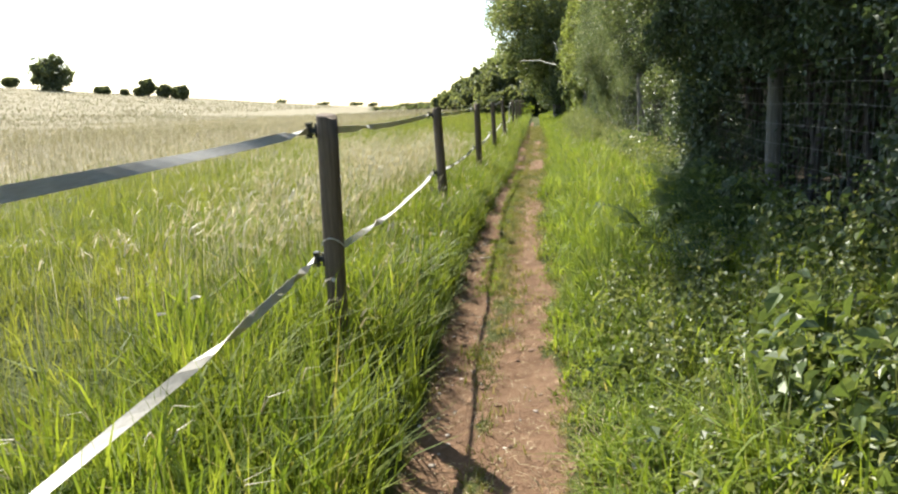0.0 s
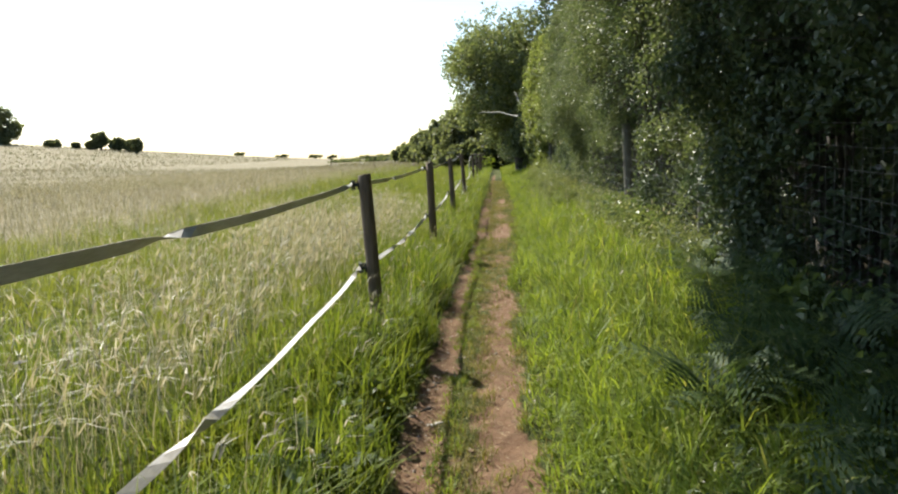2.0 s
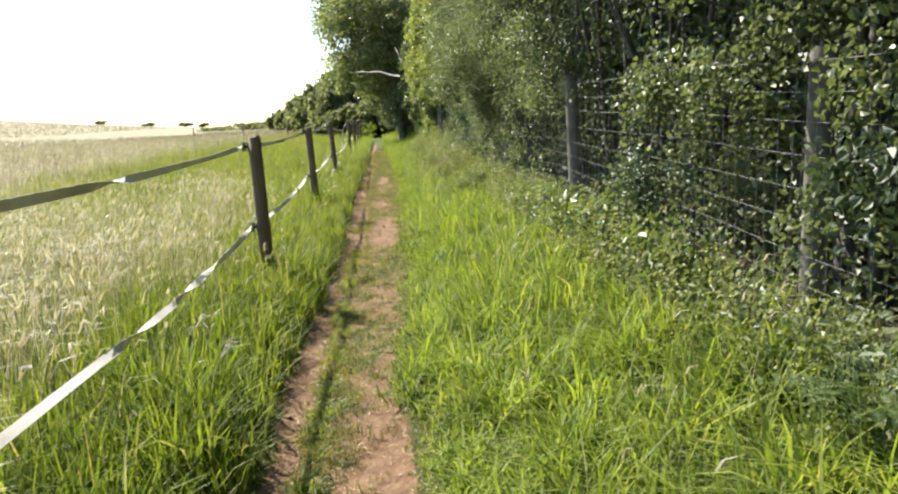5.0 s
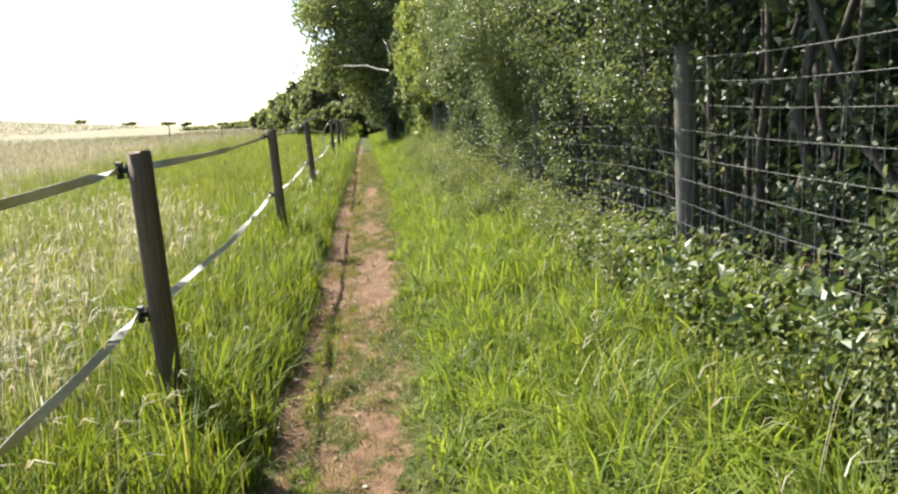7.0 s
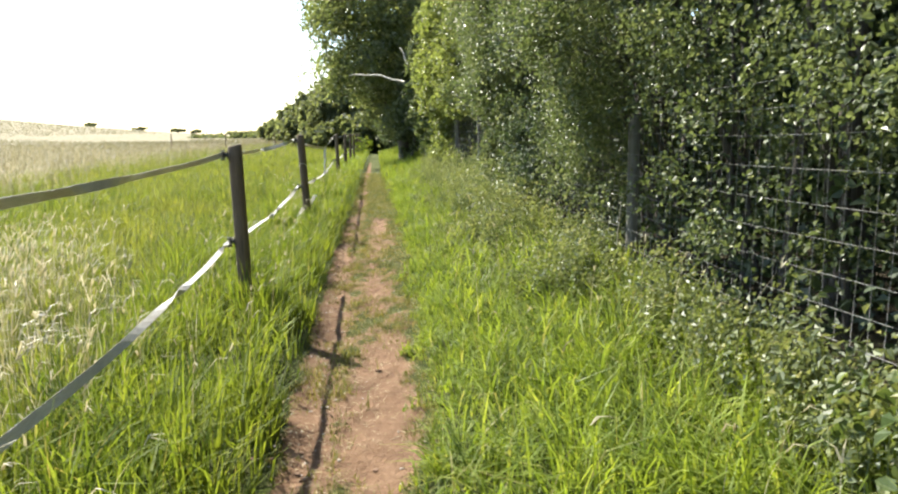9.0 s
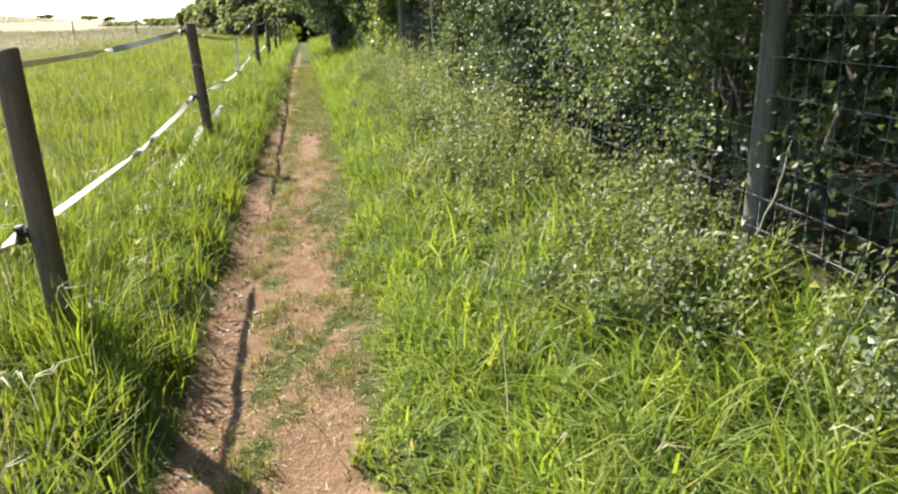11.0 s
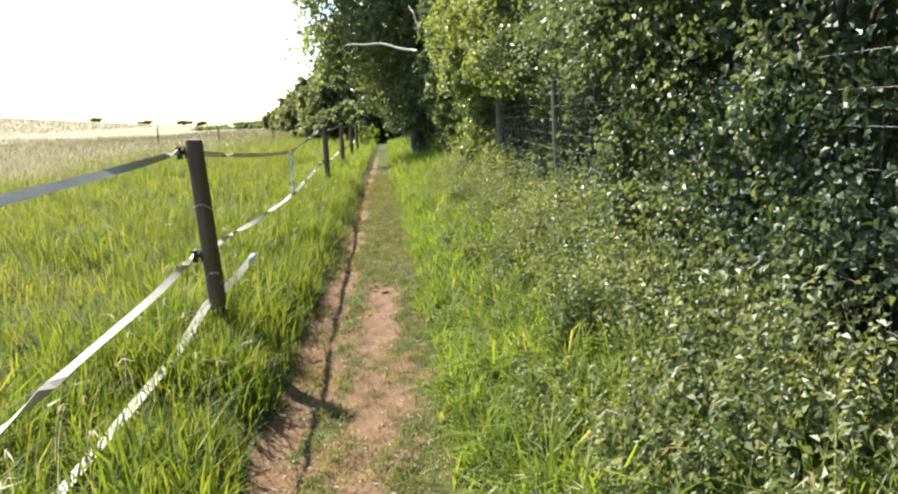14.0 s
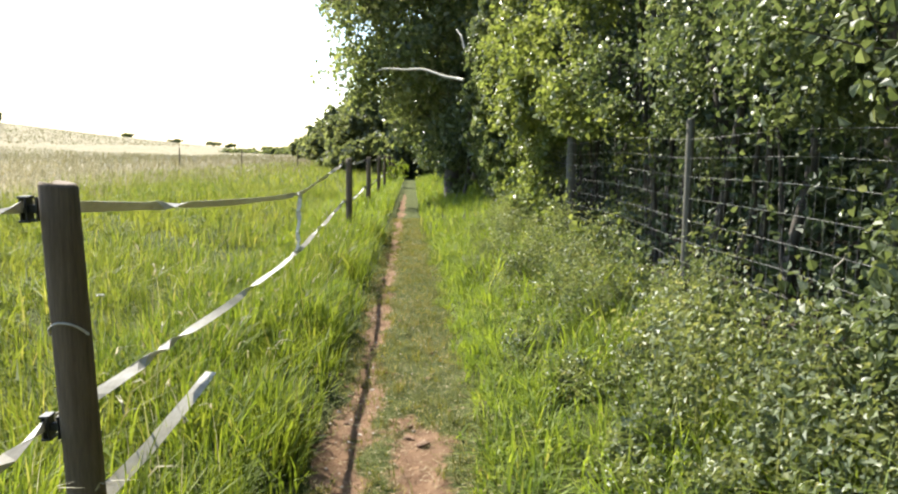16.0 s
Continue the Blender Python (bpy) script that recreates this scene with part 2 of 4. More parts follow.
weed_leaf = plant_material("weed_leaf", [(0.0, (0.10, 0.13, 0.055)), (0.5, (0.20, 0.24, 0.115)), (0.9, (0.32, 0.355, 0.19)), (1.0, (0.47, 0.46, 0.31))], 0.36, 0.5,
                           (0.19, 0.23, 0.125), 1.3, gloss=0.6, clump=4.0)
# Far foliage, paled and greyed: distance haze painted into its colour.
far_leaf = plant_material("hazed_leaf", [(0.0, (0.12, 0.15, 0.085)), (0.6, (0.17, 0.20, 0.115)), (1.0, (0.23, 0.26, 0.15))], 0.62, 0.5, gloss=0.6)
tree_leaf = plant_material("ash_leaf", [(0.0, (0.12, 0.16, 0.075)), (0.6, (0.20, 0.245, 0.12)), (1.0, (0.32, 0.36, 0.21))], 0.58, 0.4, gloss=0.8)
bark = solid_material("bark", (0.065, 0.057, 0.047), (0.145, 0.126, 0.102), 6.0, 0.9, 0, 0.6, (6, 6, 1))
pale_wood = solid_material("bleached_wood", (0.52, 0.47, 0.38), (0.66, 0.61, 0.52), 9.0, 0.7, 0, 0.3, (4, 4, 1))
post_wood = solid_material("fence_post_wood", (0.115, 0.08, 0.05), (0.21, 0.152, 0.098), 5.0, 0.85, 0, 0.5, (14, 14, 0.9), 22.0, 0.004)
cut_wood = solid_material("cut_post_end", (0.10, 0.07, 0.045), (0.17, 0.12, 0.08), 30.0, 0.85)
grey_wood = solid_material("weathered_post_wood", (0.10, 0.095, 0.075), (0.185, 0.175, 0.14), 5.0, 0.9, 0, 0.5, (12, 12, 0.9), 24.0, 0.004)
wire_metal = solid_material("galvanised_wire", (0.14, 0.138, 0.13), (0.26, 0.256, 0.24), 14.0, 0.55, 0.35, 0.1)
plastic = solid_material("black_plastic", (0.012, 0.012, 0.012), (0.03, 0.03, 0.028), 30.0, 0.5, 0, 0.05)
stone_mat = solid_material("path_stone", (0.42, 0.34, 0.27), (0.66, 0.58, 0.5), 12.0, 0.8)
clod_mat = solid_material("earth_clod", (0.17, 0.10, 0.062), (0.28, 0.17, 0.105), 18.0, 0.95)


def tape_material():
    m, t, b = nodes_of("woven_tape")
    n = noise_node(t, 160.0, 2.0, 0.5, (1, 0.12, 1))
    n2 = noise_node(t, 1.7, 3.0)
    f = ramp_node(t, [(0.35, (0, 0, 0)), (0.65, (1, 1, 1))])
    t.links.new(n2.outputs[0], f.inputs[0])
    col = mix_node(t, (0.78, 0.76, 0.71), (0.60, 0.565, 0.49), f.outputs[0])
    col = mix_node(t, col, mix_node(t, col, (0.6, 0.58, 0.52), 1.0, "MULTIPLY"), n.outputs[0])
    t.links.new(col, b.inputs["Base Color"])
    b.inputs["Roughness"].default_value = 0.42
    bump_to(t, b, n.outputs[0], 0.3, 0.002)
    tr = t.nodes.new("ShaderNodeBsdfTranslucent")
    t.links.new(col, tr.inputs["Color"])
    mx = t.nodes.new("ShaderNodeMixShader")
    mx.inputs[0].default_value = 0.14
    t.links.new(b.outputs[0], mx.inputs[1])
    t.links.new(tr.outputs[0], mx.inputs[2])
    t.links.new(mx.outputs[0], t.nodes["Material Output"].inputs[0])
    return m


tape_mat = tape_material()


def ground_material():
    m, t, b = nodes_of("ground_soil_and_turf")
    a = t.nodes.new("ShaderNodeAttribute")
    a.attribute_name = "soil"
    big, mid, fine = noise_node(t, 1.3, 4.0), noise_node(t, 9.0, 5.0, 0.7), noise_node(t, 70.0, 4.0, 0.7)
    r1 = ramp_node(t, [(0.3, (0.12, 0.07, 0.042)), (0.5, (0.27, 0.163, 0.098)), (0.68, (0.39, 0.262, 0.165))])
    t.links.new(mid.outputs[0], r1.inputs[0])
    soil = mix_node(t, r1.outputs[0], (0.30, 0.19, 0.118), big.outputs[0])
    soil = mix_node(t, soil, mix_node(t, soil, (0.5, 0.46, 0.44), 1.0, "MULTIPLY"), fine.outputs[0])
    r2 = ramp_node(t, [(0.3, (0.04, 0.052, 0.014)), (0.55, (0.08, 0.095, 0.026)), (0.75, (0.14, 0.125, 0.055))])
    t.links.new(mid.outputs[0], r2.inputs[0])
    a2 = t.nodes.new("ShaderNodeAttribute")
    a2.attribute_name = "ripe"
    streak = noise_node(t, 0.9, 6.0, 0.72, (1.0, 0.35, 1.0))
    r3 = ramp_node(t, [(0.3, (0.16, 0.145, 0.08)), (0.5, (0.24, 0.208, 0.13)), (0.7, (0.32, 0.28, 0.19))])
    t.links.new(streak.outputs[0], r3.inputs[0])
    turf = mix_node(t, r2.outputs[0], r3.outputs[0], a2.outputs["Fac"])
    a3 = t.nodes.new("ShaderNodeAttribute")
    a3.attribute_name = "litter"
    r4 = ramp_node(t, [(0.3, (0.045, 0.037, 0.026)), (0.6, (0.09, 0.075, 0.05)), (0.8, (0.15, 0.122, 0.08))])
    t.links.new(mid.outputs[0], r4.inputs[0])
    turf = mix_node(t, turf, r4.outputs[0], a3.outputs["Fac"])
    add = t.nodes.new("ShaderNodeMath")
    add.operation = "MULTIPLY_ADD"
    t.links.new(mid.outputs[0], add.inputs[0])
    add.inputs[1].default_value = 0.9
    t.links.new(a.outputs["Fac"], add.inputs[2])
    edge = ramp_node(t, [(0.72, (0, 0, 0)), (0.92, (1, 1, 1))])
    t.links.new(add.outputs[0], edge.inputs[0])
    t.links.new(mix_node(t, turf, soil, edge.outputs[0]), b.inputs["Base Color"])
    b.inputs["Roughness"].default_value = 0.95
    b.inputs["Specular IOR Level"].default_value = 0.15
    h = t.nodes.new("ShaderNodeMath")
    h.operation = "MULTIPLY_ADD"
    t.links.new(mid.outputs[0], h.inputs[0])
    h.inputs[1].default_value = 2.0
    t.links.new(fine.outputs[0], h.inputs[2])
    bump_to(t, b, h.outputs[0], 0.9, 0.03)
    return m


# ---------------------------------------------------------------- ground
def ripeness(x, y):
    """0 in the green strip by the fence, 1 in the ripe hay field."""
    edge = 8.4 - 1.7 * step(14, 24, y) + 1.8 * wob(x * 0.3, y, 0.35)
    return step(-1.5, 2.5, -x - edge)


def bare(x, y):
    """How bare the earth is, 0 to 1."""
    l, r = left_edge(y), right_edge(y)
    inside = step(-0.06, 0.05, x - l) * step(-0.06, 0.08, r - x)
    rut = np.exp(-((x - l - 0.13) / 0.12) ** 2)
    worn = np.interp(y, [3, 5, 9, 13, 15, 16, 18, 18.6, 20.3, 21.2, 22, 25.3, 25.9, 26.3, 27.6, 28.2, 34, 40], [0.75, 0.8, 0.7, 0.6, 0.3, 0.15, 0.2, 0.9, 0.85, 0.2, 0.45, 0.4, 0.25, 1.0, 0.9, 0.0, 0.0, 0.0])
    mid = np.exp(-((x - 0.03 - 0.04 * np.sin(y)) / (0.20 - 0.06 * step(20, 22, y))) ** 2) * worn
    lump = 0.45 * wob(x * 2, y, 1.5) + 0.6 * wob(x * 5, y * 4, 1.9)
    strip = 0.9 * np.exp(-((x + 0.33 - 0.02 * np.sin(y * 0.8)) / 0.06) ** 2) * step(8.5, 10, y) * np.clip(0.75 + wob(y, y * 0.3, 1.2), 0, 1) * (1 - 0.6 * step(18, 20, y))
    return np.clip(inside * (0.12 - 0.2 * step(27.5, 29, y) + 0.75 * np.maximum(rut * 1.05, mid) + lump * 0.5 - strip) * (1 - 0.75 * step(44, 56, y)), 0, 1)


def build_ground():
    xs = np.concatenate([-np.geomspace(1800, 9, 46), np.arange(-8.5, -1.6, 0.4), np.arange(-1.6, 2.3, 0.05), np.arange(2.4, 8, 0.5), np.geomspace(8.5, 1500, 26)])
    ys = np.concatenate([-np.geomspace(400, 6, 16), np.arange(-5, 3, 0.5), np.arange(3, 34, 0.07), np.arange(34, 60, 0.4), np.geomspace(60.5, 2600, 60)])
    gx, gy = np.meshgrid(xs, ys)
    z = land(gx, gy)
    soil = bare(gx, gy)
    v = np.stack([gx, gy, z], -1).reshape(-1, 3)
    nx, ny = len(xs), len(ys)
    i = (np.arange(ny - 1)[:, None] * nx + np.arange(nx - 1)[None]).ravel()
    me = mesh_of("ground", v, [np.stack([i, i + 1, i + nx + 1, i + nx], 1)], ground_material(), True)
    for key, val in (("soil", np.clip(soil + 0.14 * step(28, 25, gy) * step(-0.04, 0.05, gx - left_edge(gy)) * step(-0.08, 0.06, right_edge(gy) - gx), 0, 1)), ("ripe", ripeness(gx, gy)), ("litter", step(1.8, 2.5, gx) * step(80, 60, gy))):
        me.attributes.new(key, "FLOAT", "POINT").data.foreach_set("value", val.ravel().astype(np.float32))
    tagged(new("ground", me), "red-brown trodden earth path between green verges and hay field", "ground", kind="structure")


build_ground()


def scatter(x0, x1, y0, y1, n):
    x, y = rng.uniform(x0, x1, n), rng.uniform(y0, y1, n)
    return x, y


def on_land(x, y, sink=0.01):
    return np.stack([x, y, land(x, y) - sink], 1)


def stuff(name, chunks, mat, label, category):
    v, f = join(chunks)
    return tagged(new(name, mesh_of(name, v, f, mat)), label, category, kind="stuff")


# ---------------------------------------------------------------- electric fence
POSTS = [  # y, x at the ground, height of the top, lean sideways, lean along
    (-3.4, -1.0, 1.25, 0.0, 0.0), (1.2, -1.0, 1.25, -0.01, 0.0), (6.12, -0.965, 1.33, 0.01, 0.01), (10.88, -0.99, 1.30, -0.045, 0.03),
    (16.0, -0.985, 1.30, -0.012, -0.02), (21.15, -0.985, 1.29, -0.03, 0.01), (25.98, -0.93, 1.335, -0.055, 0.0), (35.95, -0.99, 1.28, -0.015, 0.0),
    (41.3, -1.0, 1.25, 0.0, 0.0), (46.5, -1.0, 1.2, 0.01, 0.0), (51.4, -1.0, 1.18, 0.0, 0.0), (56.8, -1.0, 1.15, 0.01, 0.0), (62.0, -1.0, 1.1, 0.0, 0.0),
    (67.2, -1.0, 1.05, 0.0, 0.0)]
UPPER_Z = [1.2, 1.24, 1.255, 1.225, 1.215, 1.215, 1.26, 1.2, 1.17, 1.12, 1.1, 1.07, 1.02, 0.97]
LOWER_Z = [0.58, 0.58, 0.61, 0.58, 0.525, 0.55, 0.61, 0.58, 0.55, 0.5, 0.48, 0.45, 0.4, 0.36]


def post_body(height, below, r, seed):
    """A rough round post with a slanted, chamfered, split top."""
    k = np.random.default_rng(seed)
    sides, rows = 18, 9
    a = np.linspace(0, 2 * np.pi, sides, endpoint=False)
    lump = 1 + 0.035 * np.sin(2 * a + k.uniform(0, 6)) + 0.03 * np.sin(3 * a + k.uniform(0, 6)) + k.normal(0, 0.008, sides)
    tilt, tdir = k.uniform(0.04, 0.12), k.uniform(0, 6.28)
    v = []
    for j in range(rows):
        s = j / (rows - 1)
        z = -below + (height + below) * s
        rr = r * (1.03 - 0.05 * s) * lump * (1 + k.normal(0, 0.006, sides))
        zz = np.full(sides, z)
        if j == rows - 1:
            zz = z - 0.012 + tilt * r * np.cos(a - tdir) * 1.5
        v.append(np.stack([rr * np.cos(a), rr * np.sin(a), zz], 1))
    last = v[-1].copy()
    last[:, :2] *= 0.9
    last[:, 2] += 0.012
    notch = k.integers(0, sides)
    for d in range(4):
        last[(notch + d) % sides, 2] -= 0.02
    v.append(last)
    v = np.concatenate(v)
    n = rows + 1
    i = np.arange(n - 1)[:, None] * sides + np.arange(sides)[None]
    j = np.arange(n - 1)[:, None] * sides + (np.arange(sides)[None] + 1) % sides
    q = np.stack([i, j, j + sides, i + sides], -1).reshape(-1, 4)
    v = np.concatenate([v, [[0, 0, last[:, 2].mean() - 0.004]]])
    top = (n - 1) * sides + np.arange(sides)
    tri = np.stack([top, (n - 1) * sides + (np.arange(sides) + 1) % sides, np.full(sides, len(v) - 1)], 1)
    me = mesh_of("post", v, [q, tri], post_wood, True)
    me.materials.append(cut_wood)
    idx = np.zeros(len(me.polygons), np.int32)
    idx[-sides:] = 1
    me.polygons.foreach_set("material_index", idx)
    return me


def bar_mesh(name, x0, x1, y0, y1, z0, z1):
    """A small moulded bar with softened edges."""
    bm = bmesh.new()
    bmesh.ops.create_cube(bm, size=1.0)
    for w in bm.verts:
        w.co = Vector(((x0 + x1) / 2 + w.co.x * (x1 - x0), (y0 + y1) / 2 + w.co.y * (y1 - y0), (z0 + z1) / 2 + w.co.z * (z1 - z0)))
    bmesh.ops.bevel(bm, geom=bm.edges[:], offset=0.0012, segments=1, affect="EDGES")
    me = bpy.data.meshes.new(name)
    bm.to_mesh(me)
    bm.free()
    me.materials.append(plastic)
    return me


PLATE = bar_mesh("insulator", -0.006, 0.0, -0.022, 0.022, -0.035, 0.035)
CLAMP = [bar_mesh("boss", -0.031, -0.005, -0.01, 0.01, -0.012, 0.012), bar_mesh("clamp_jaw", -0.052, -0.046, -0.02, 0.02, -0.034, 0.034),
         bar_mesh("clamp_jaw", -0.036, -0.030, -0.02, 0.02, -0.034, 0.034), bar_mesh("clamp_bar", -0.056, -0.026, -0.022, 0.022, 0.03, 0.038),
         bar_mesh("clamp_bar", -0.056, -0.026, -0.022, 0.022, -0.038, -0.03), bar_mesh("clamp_rib", -0.057, -0.051, -0.018, 0.018, -0.003, 0.003)]


def post_point(k, z):
    """A point on the axis of post k at height z."""
    y, x, top, sx, sy = POSTS[k]
    return np.array([x + sx * z, y + sy * z, z])


def build_posts():
    for k, (y, x, top, sx, sy) in enumerate(POSTS):
        g = float(land(x, y))
        up = Vector((sx, sy, 1)).normalized()
        turn = Vector((0, 0, 1)).rotation_difference(up).to_matrix().to_4x4()
        label = "dark brown round wooden fence post leaning in long grass"
        if k == 6:
            label = "brown round fence post with wire loop, grass round foot"
        ob = thing("fence_post", label, "fence post", "posts of the tape fence", Matrix.Translation((x + sx * g, y + sy * g, g)) @ turn)
        part("post", post_body(top - g, 0.35, 0.054, 40 + k), ob)
        for z in (UPPER_Z[k], LOWER_Z[k]):
            ins = part("insulator", PLATE, ob, "black plastic tape clamp", Matrix.Translation((-0.052, 0, z - g)))
            for me in CLAMP:
                part(me.name.split(".")[0], me, ins)
        if k in (2, 6):
            a = np.linspace(0.2, 2.9, 12) + (math.pi if k == 2 else math.pi)
            zl = 0.70 if k == 2 else 0.91
            pts = np.stack([0.057 * np.cos(a), 0.057 * np.sin(a), zl - g - 0.02 + 0.045 * np.sin(np.linspace(0, math.pi, 12))], 1)
            part("wire_loop", mesh_of("wire_loop", *tube(pts, 0.004, 6), pale_wood, True), ob, "pale wire loop stapled round the post")
        if k == 2:
            bm = bmesh.new()
            bmesh.ops.create_icosphere(bm, subdivisions=2, radius=0.011)
            for w in bm.verts:
                w.co = Vector((w.co.x, w.co.y * 0.6, w.co.z)) * (1 + 0.15 * math.sin(w.co.x * 500))
            me = bpy.data.meshes.new("pale_knot")
            bm.to_mesh(me)
            bm.free()
            me.materials.append(tape_mat)
            part("pale_knot", me, ob, "small pale knot on the post", Matrix.Translation((0.006, -0.058, 0.515 - g)))


build_posts()


def ribbon(points, width, seed, twist=1.0, flat=None, tip=0.6):
    """A thin woven tape along the points that turns about its length here and there."""
    p = np.asarray(points, float)
    n = len(p)
    d = unit(np.gradient(p, axis=0))
    u = unit(np.cross(d, np.array([0, 0, 1.0])))
    w = np.cross(u, d)
    k = np.random.default_rng(seed)
    s = np.linspace(0, 1, n)
    ang = np.zeros(n)
    turns = k.integers(1, 3) + (tip < -0.8)
    for c in k.uniform(0.2, 0.85, turns):
        ang += k.choice([-1, 1]) * math.pi * step(c - 0.07, c + 0.07, s) * twist
    lie = tip + k.uniform(-0.9, 0.9, 5)
    ang += np.interp(s, np.linspace(0, 1, 5), lie)
    ang = ang * np.minimum(1, np.minimum(s, 1 - s) * 14)
    if flat is not None:
        ang = ang * 0.3 + flat
    a = np.cos(ang)[:, None] * w + np.sin(ang)[:, None] * u
    b = np.cross(d, a)
    h, t = width / 2, 0.0009
    v = np.stack([p + a * h + b * t, p - a * h + b * t, p - a * h - b * t, p + a * h - b * t], 1).reshape(-1, 3)
    o = np.arange(n - 1)[:, None] * 4
    q = np.concatenate([o + np.array([e, (e + 1) % 4, (e + 1) % 4 + 4, e + 4]) for e in range(4)])
    return v, [q]


def span(a, b, sag, n=48):
    s = np.linspace(0, 1, n)[:, None]
    p = a * (1 - s) + b * s
    p[:, 2] -= (sag * 4 * s * (1 - s))[:, 0]
    p[:, 0] += 0.006 * np.sin(s[:, 0] * 17)
    return p


OFF = np.array([-0.094, 0, 0])
KINK = np.array([-0.955, 30.28, 1.045])
TIE_FOOT = np.array([-0.975, 30.29, 0.54])


def build_tapes():
    for name, zs, sag, label in (("upper_tape", UPPER_Z, 0.035, "white woven electric fence tape along the post tops"),
                                 ("lower_tape", LOWER_Z, 0.07, "slack white woven electric fence tape above the grass")):
        ob = thing("fence_tape", label, "fence tape", "tapes of the fence")
        for k in range(len(POSTS) - 1):
            a, b = post_point(k, zs[k]) + OFF, post_point(k + 1, zs[k + 1]) + OFF
            mids = [(a, b, sag)]
            if k == 6:
                mid = KINK if name == "upper_tape" else TIE_FOOT
                mids = [(a, mid, 0.03), (mid, b, 0.012)]
            for e, (p, q, sg) in enumerate(mids):
                v, f = ribbon(span(p, q, sg), 0.04, 100 + k * 7 + e + (50 if zs is LOWER_Z else 0), tip=-0.9 if zs is LOWER_Z else -0.1)
                part("tape_span", mesh_of("tape_span", v, f, tape_mat), ob)
    tie = new("fence_tape", mesh_of("fence_tape", *ribbon(span(KINK, TIE_FOOT, 0.0, 20) + np.array([0, 0.004, 0]), 0.04, 9, 0.3, 0.0), tape_mat))
    tagged(tie, "short tape tie pulling the upper tape down to the lower", "fence tape", "tapes of the fence")
    g = float(land(-1.05, 23.4))
    pts = np.array([[-1.06, 22.3, g + 0.02], [-1.07, 22.9, g + 0.06], [-1.07, 23.6, g + 0.09], [-1.06, 24.5, g + 0.11], [-1.03, 25.3, g + 0.15], [-1.0, 25.9, 0.30],
                    [-0.96, 26.1, 0.32], [-0.94, 26.5, 0.33], [-0.93, 27.0, 0.355], [-0.93, 27.3, 0.37]])
    fine = np.stack([np.interp(np.linspace(0, 9, 60), np.arange(10), pts[:, c]) for c in range(3)], 1)
    loose = new("fence_tape", mesh_of("fence_tape", *ribbon(fine, 0.05, 21, 0.3, -1.5), tape_mat))
    tagged(loose, "loose frayed end of white fence tape lying in the grass", "fence tape", "tapes of the fence")


build_tapes()


# ---------------------------------------------------------------- wire netting fence by the hedge
NET_X = 1.9


def net_foot(y):
    return np.interp(y, [0, 9, 14, 17, 24, 30, 40], [0.40, 0.42, 0.5, 0.55, 0.48, 0.5, 0.48])


def net_top(y):
    return net_foot(y) + 1.1


def build_net():
    ob = thing("netting_fence", "galvanised wire stock netting on weathered wooden posts, overgrown by hedge", "wire fence")
    ys = np.arange(2.0, 42.0, 0.25)
    sag = 0.012 * np.sin(ys * 1.9)
    for k, rise in enumerate((0.0, 0.13, 0.26, 0.40, 0.54, 0.69, 0.84, 0.97, 1.1)):
        p = np.stack([np.full(len(ys), NET_X) + 0.008 * np.sin(ys * 2.3 + k), ys, net_foot(ys) + rise + sag * (1 + 0.4 * np.sin(k))], 1)
        part("line_wire", mesh_of("line_wire", *tube(p, 0.0015 if k not in (0, 8) else 0.0019, 5), wire_metal, True), ob)
    stay = mesh_of("stay_wire", *tube(np.array([[0, 0, 0], [0.003, 0.004, 0.37], [-0.003, -0.004, 0.74], [0, 0, 1.1]]), 0.0012, 5), wire_metal, True)
    k = np.random.default_rng(5)
    for y in np.arange(6.0, 36.0, 0.1):
        part("stay_wire", stay, ob, m=Matrix.Translation((NET_X + 0.008 * math.sin(y * 2.3), y + k.normal(0, 0.008), float(net_foot(y)))) @ pose(0, 0, 0, k.normal(0, 1.2)))
    for n, (y, r, top) in enumerate(((3.6, 0.05, 1.56), (8.85, 0.055, 1.58), (12.6, 0.06, 1.62), (16.7, 0.062, 1.74), (20.7, 0.045, 1.5), (24.9, 0.055, 1.62), (28.85, 0.028, 1.72),
                                     (32.9, 0.055, 1.66), (37.0, 0.055, 1.66), (41.2, 0.055, 1.66))):
        x = NET_X + r + 0.006
        g = float(land(x, y))
        me = post_body(top - g, 0.3, r, 80 + n)
        me.materials[0] = grey_wood
        part("fence_post", me, ob, "weathered grey-green post", Matrix.Translation((x, y, g)) @ pose(0, 0, 0, 0, -1.5 + n % 3))


build_net()


# ---------------------------------------------------------------- trees, hedge and shrubs
def limb_path(a, b, bend, n=7, k=rng):
    s = np.linspace(0, 1, n)[:, None]
    p = np.asarray(a) * (1 - s) + np.asarray(b) * s
    return p + np.sin(s * math.pi) * k.normal(0, bend, (1, 3)) + np.concatenate([np.zeros((1, 3)), k.normal(0, bend * 0.25, (n - 2, 3)), np.zeros((1, 3))])


def cluster_leaves(centres, per, spread, size, k=rng, **kw):
    if kw.get("toward") is not None:
        kw["toward"] = np.repeat(kw["toward"], per, 0)
    c = np.repeat(centres, per, 0) + k.normal(0, 1, (len(centres) * per, 3)) * np.array(spread)
    return leaves(c, k.uniform(0.7, 1.3, len(c)) * size, **kw)


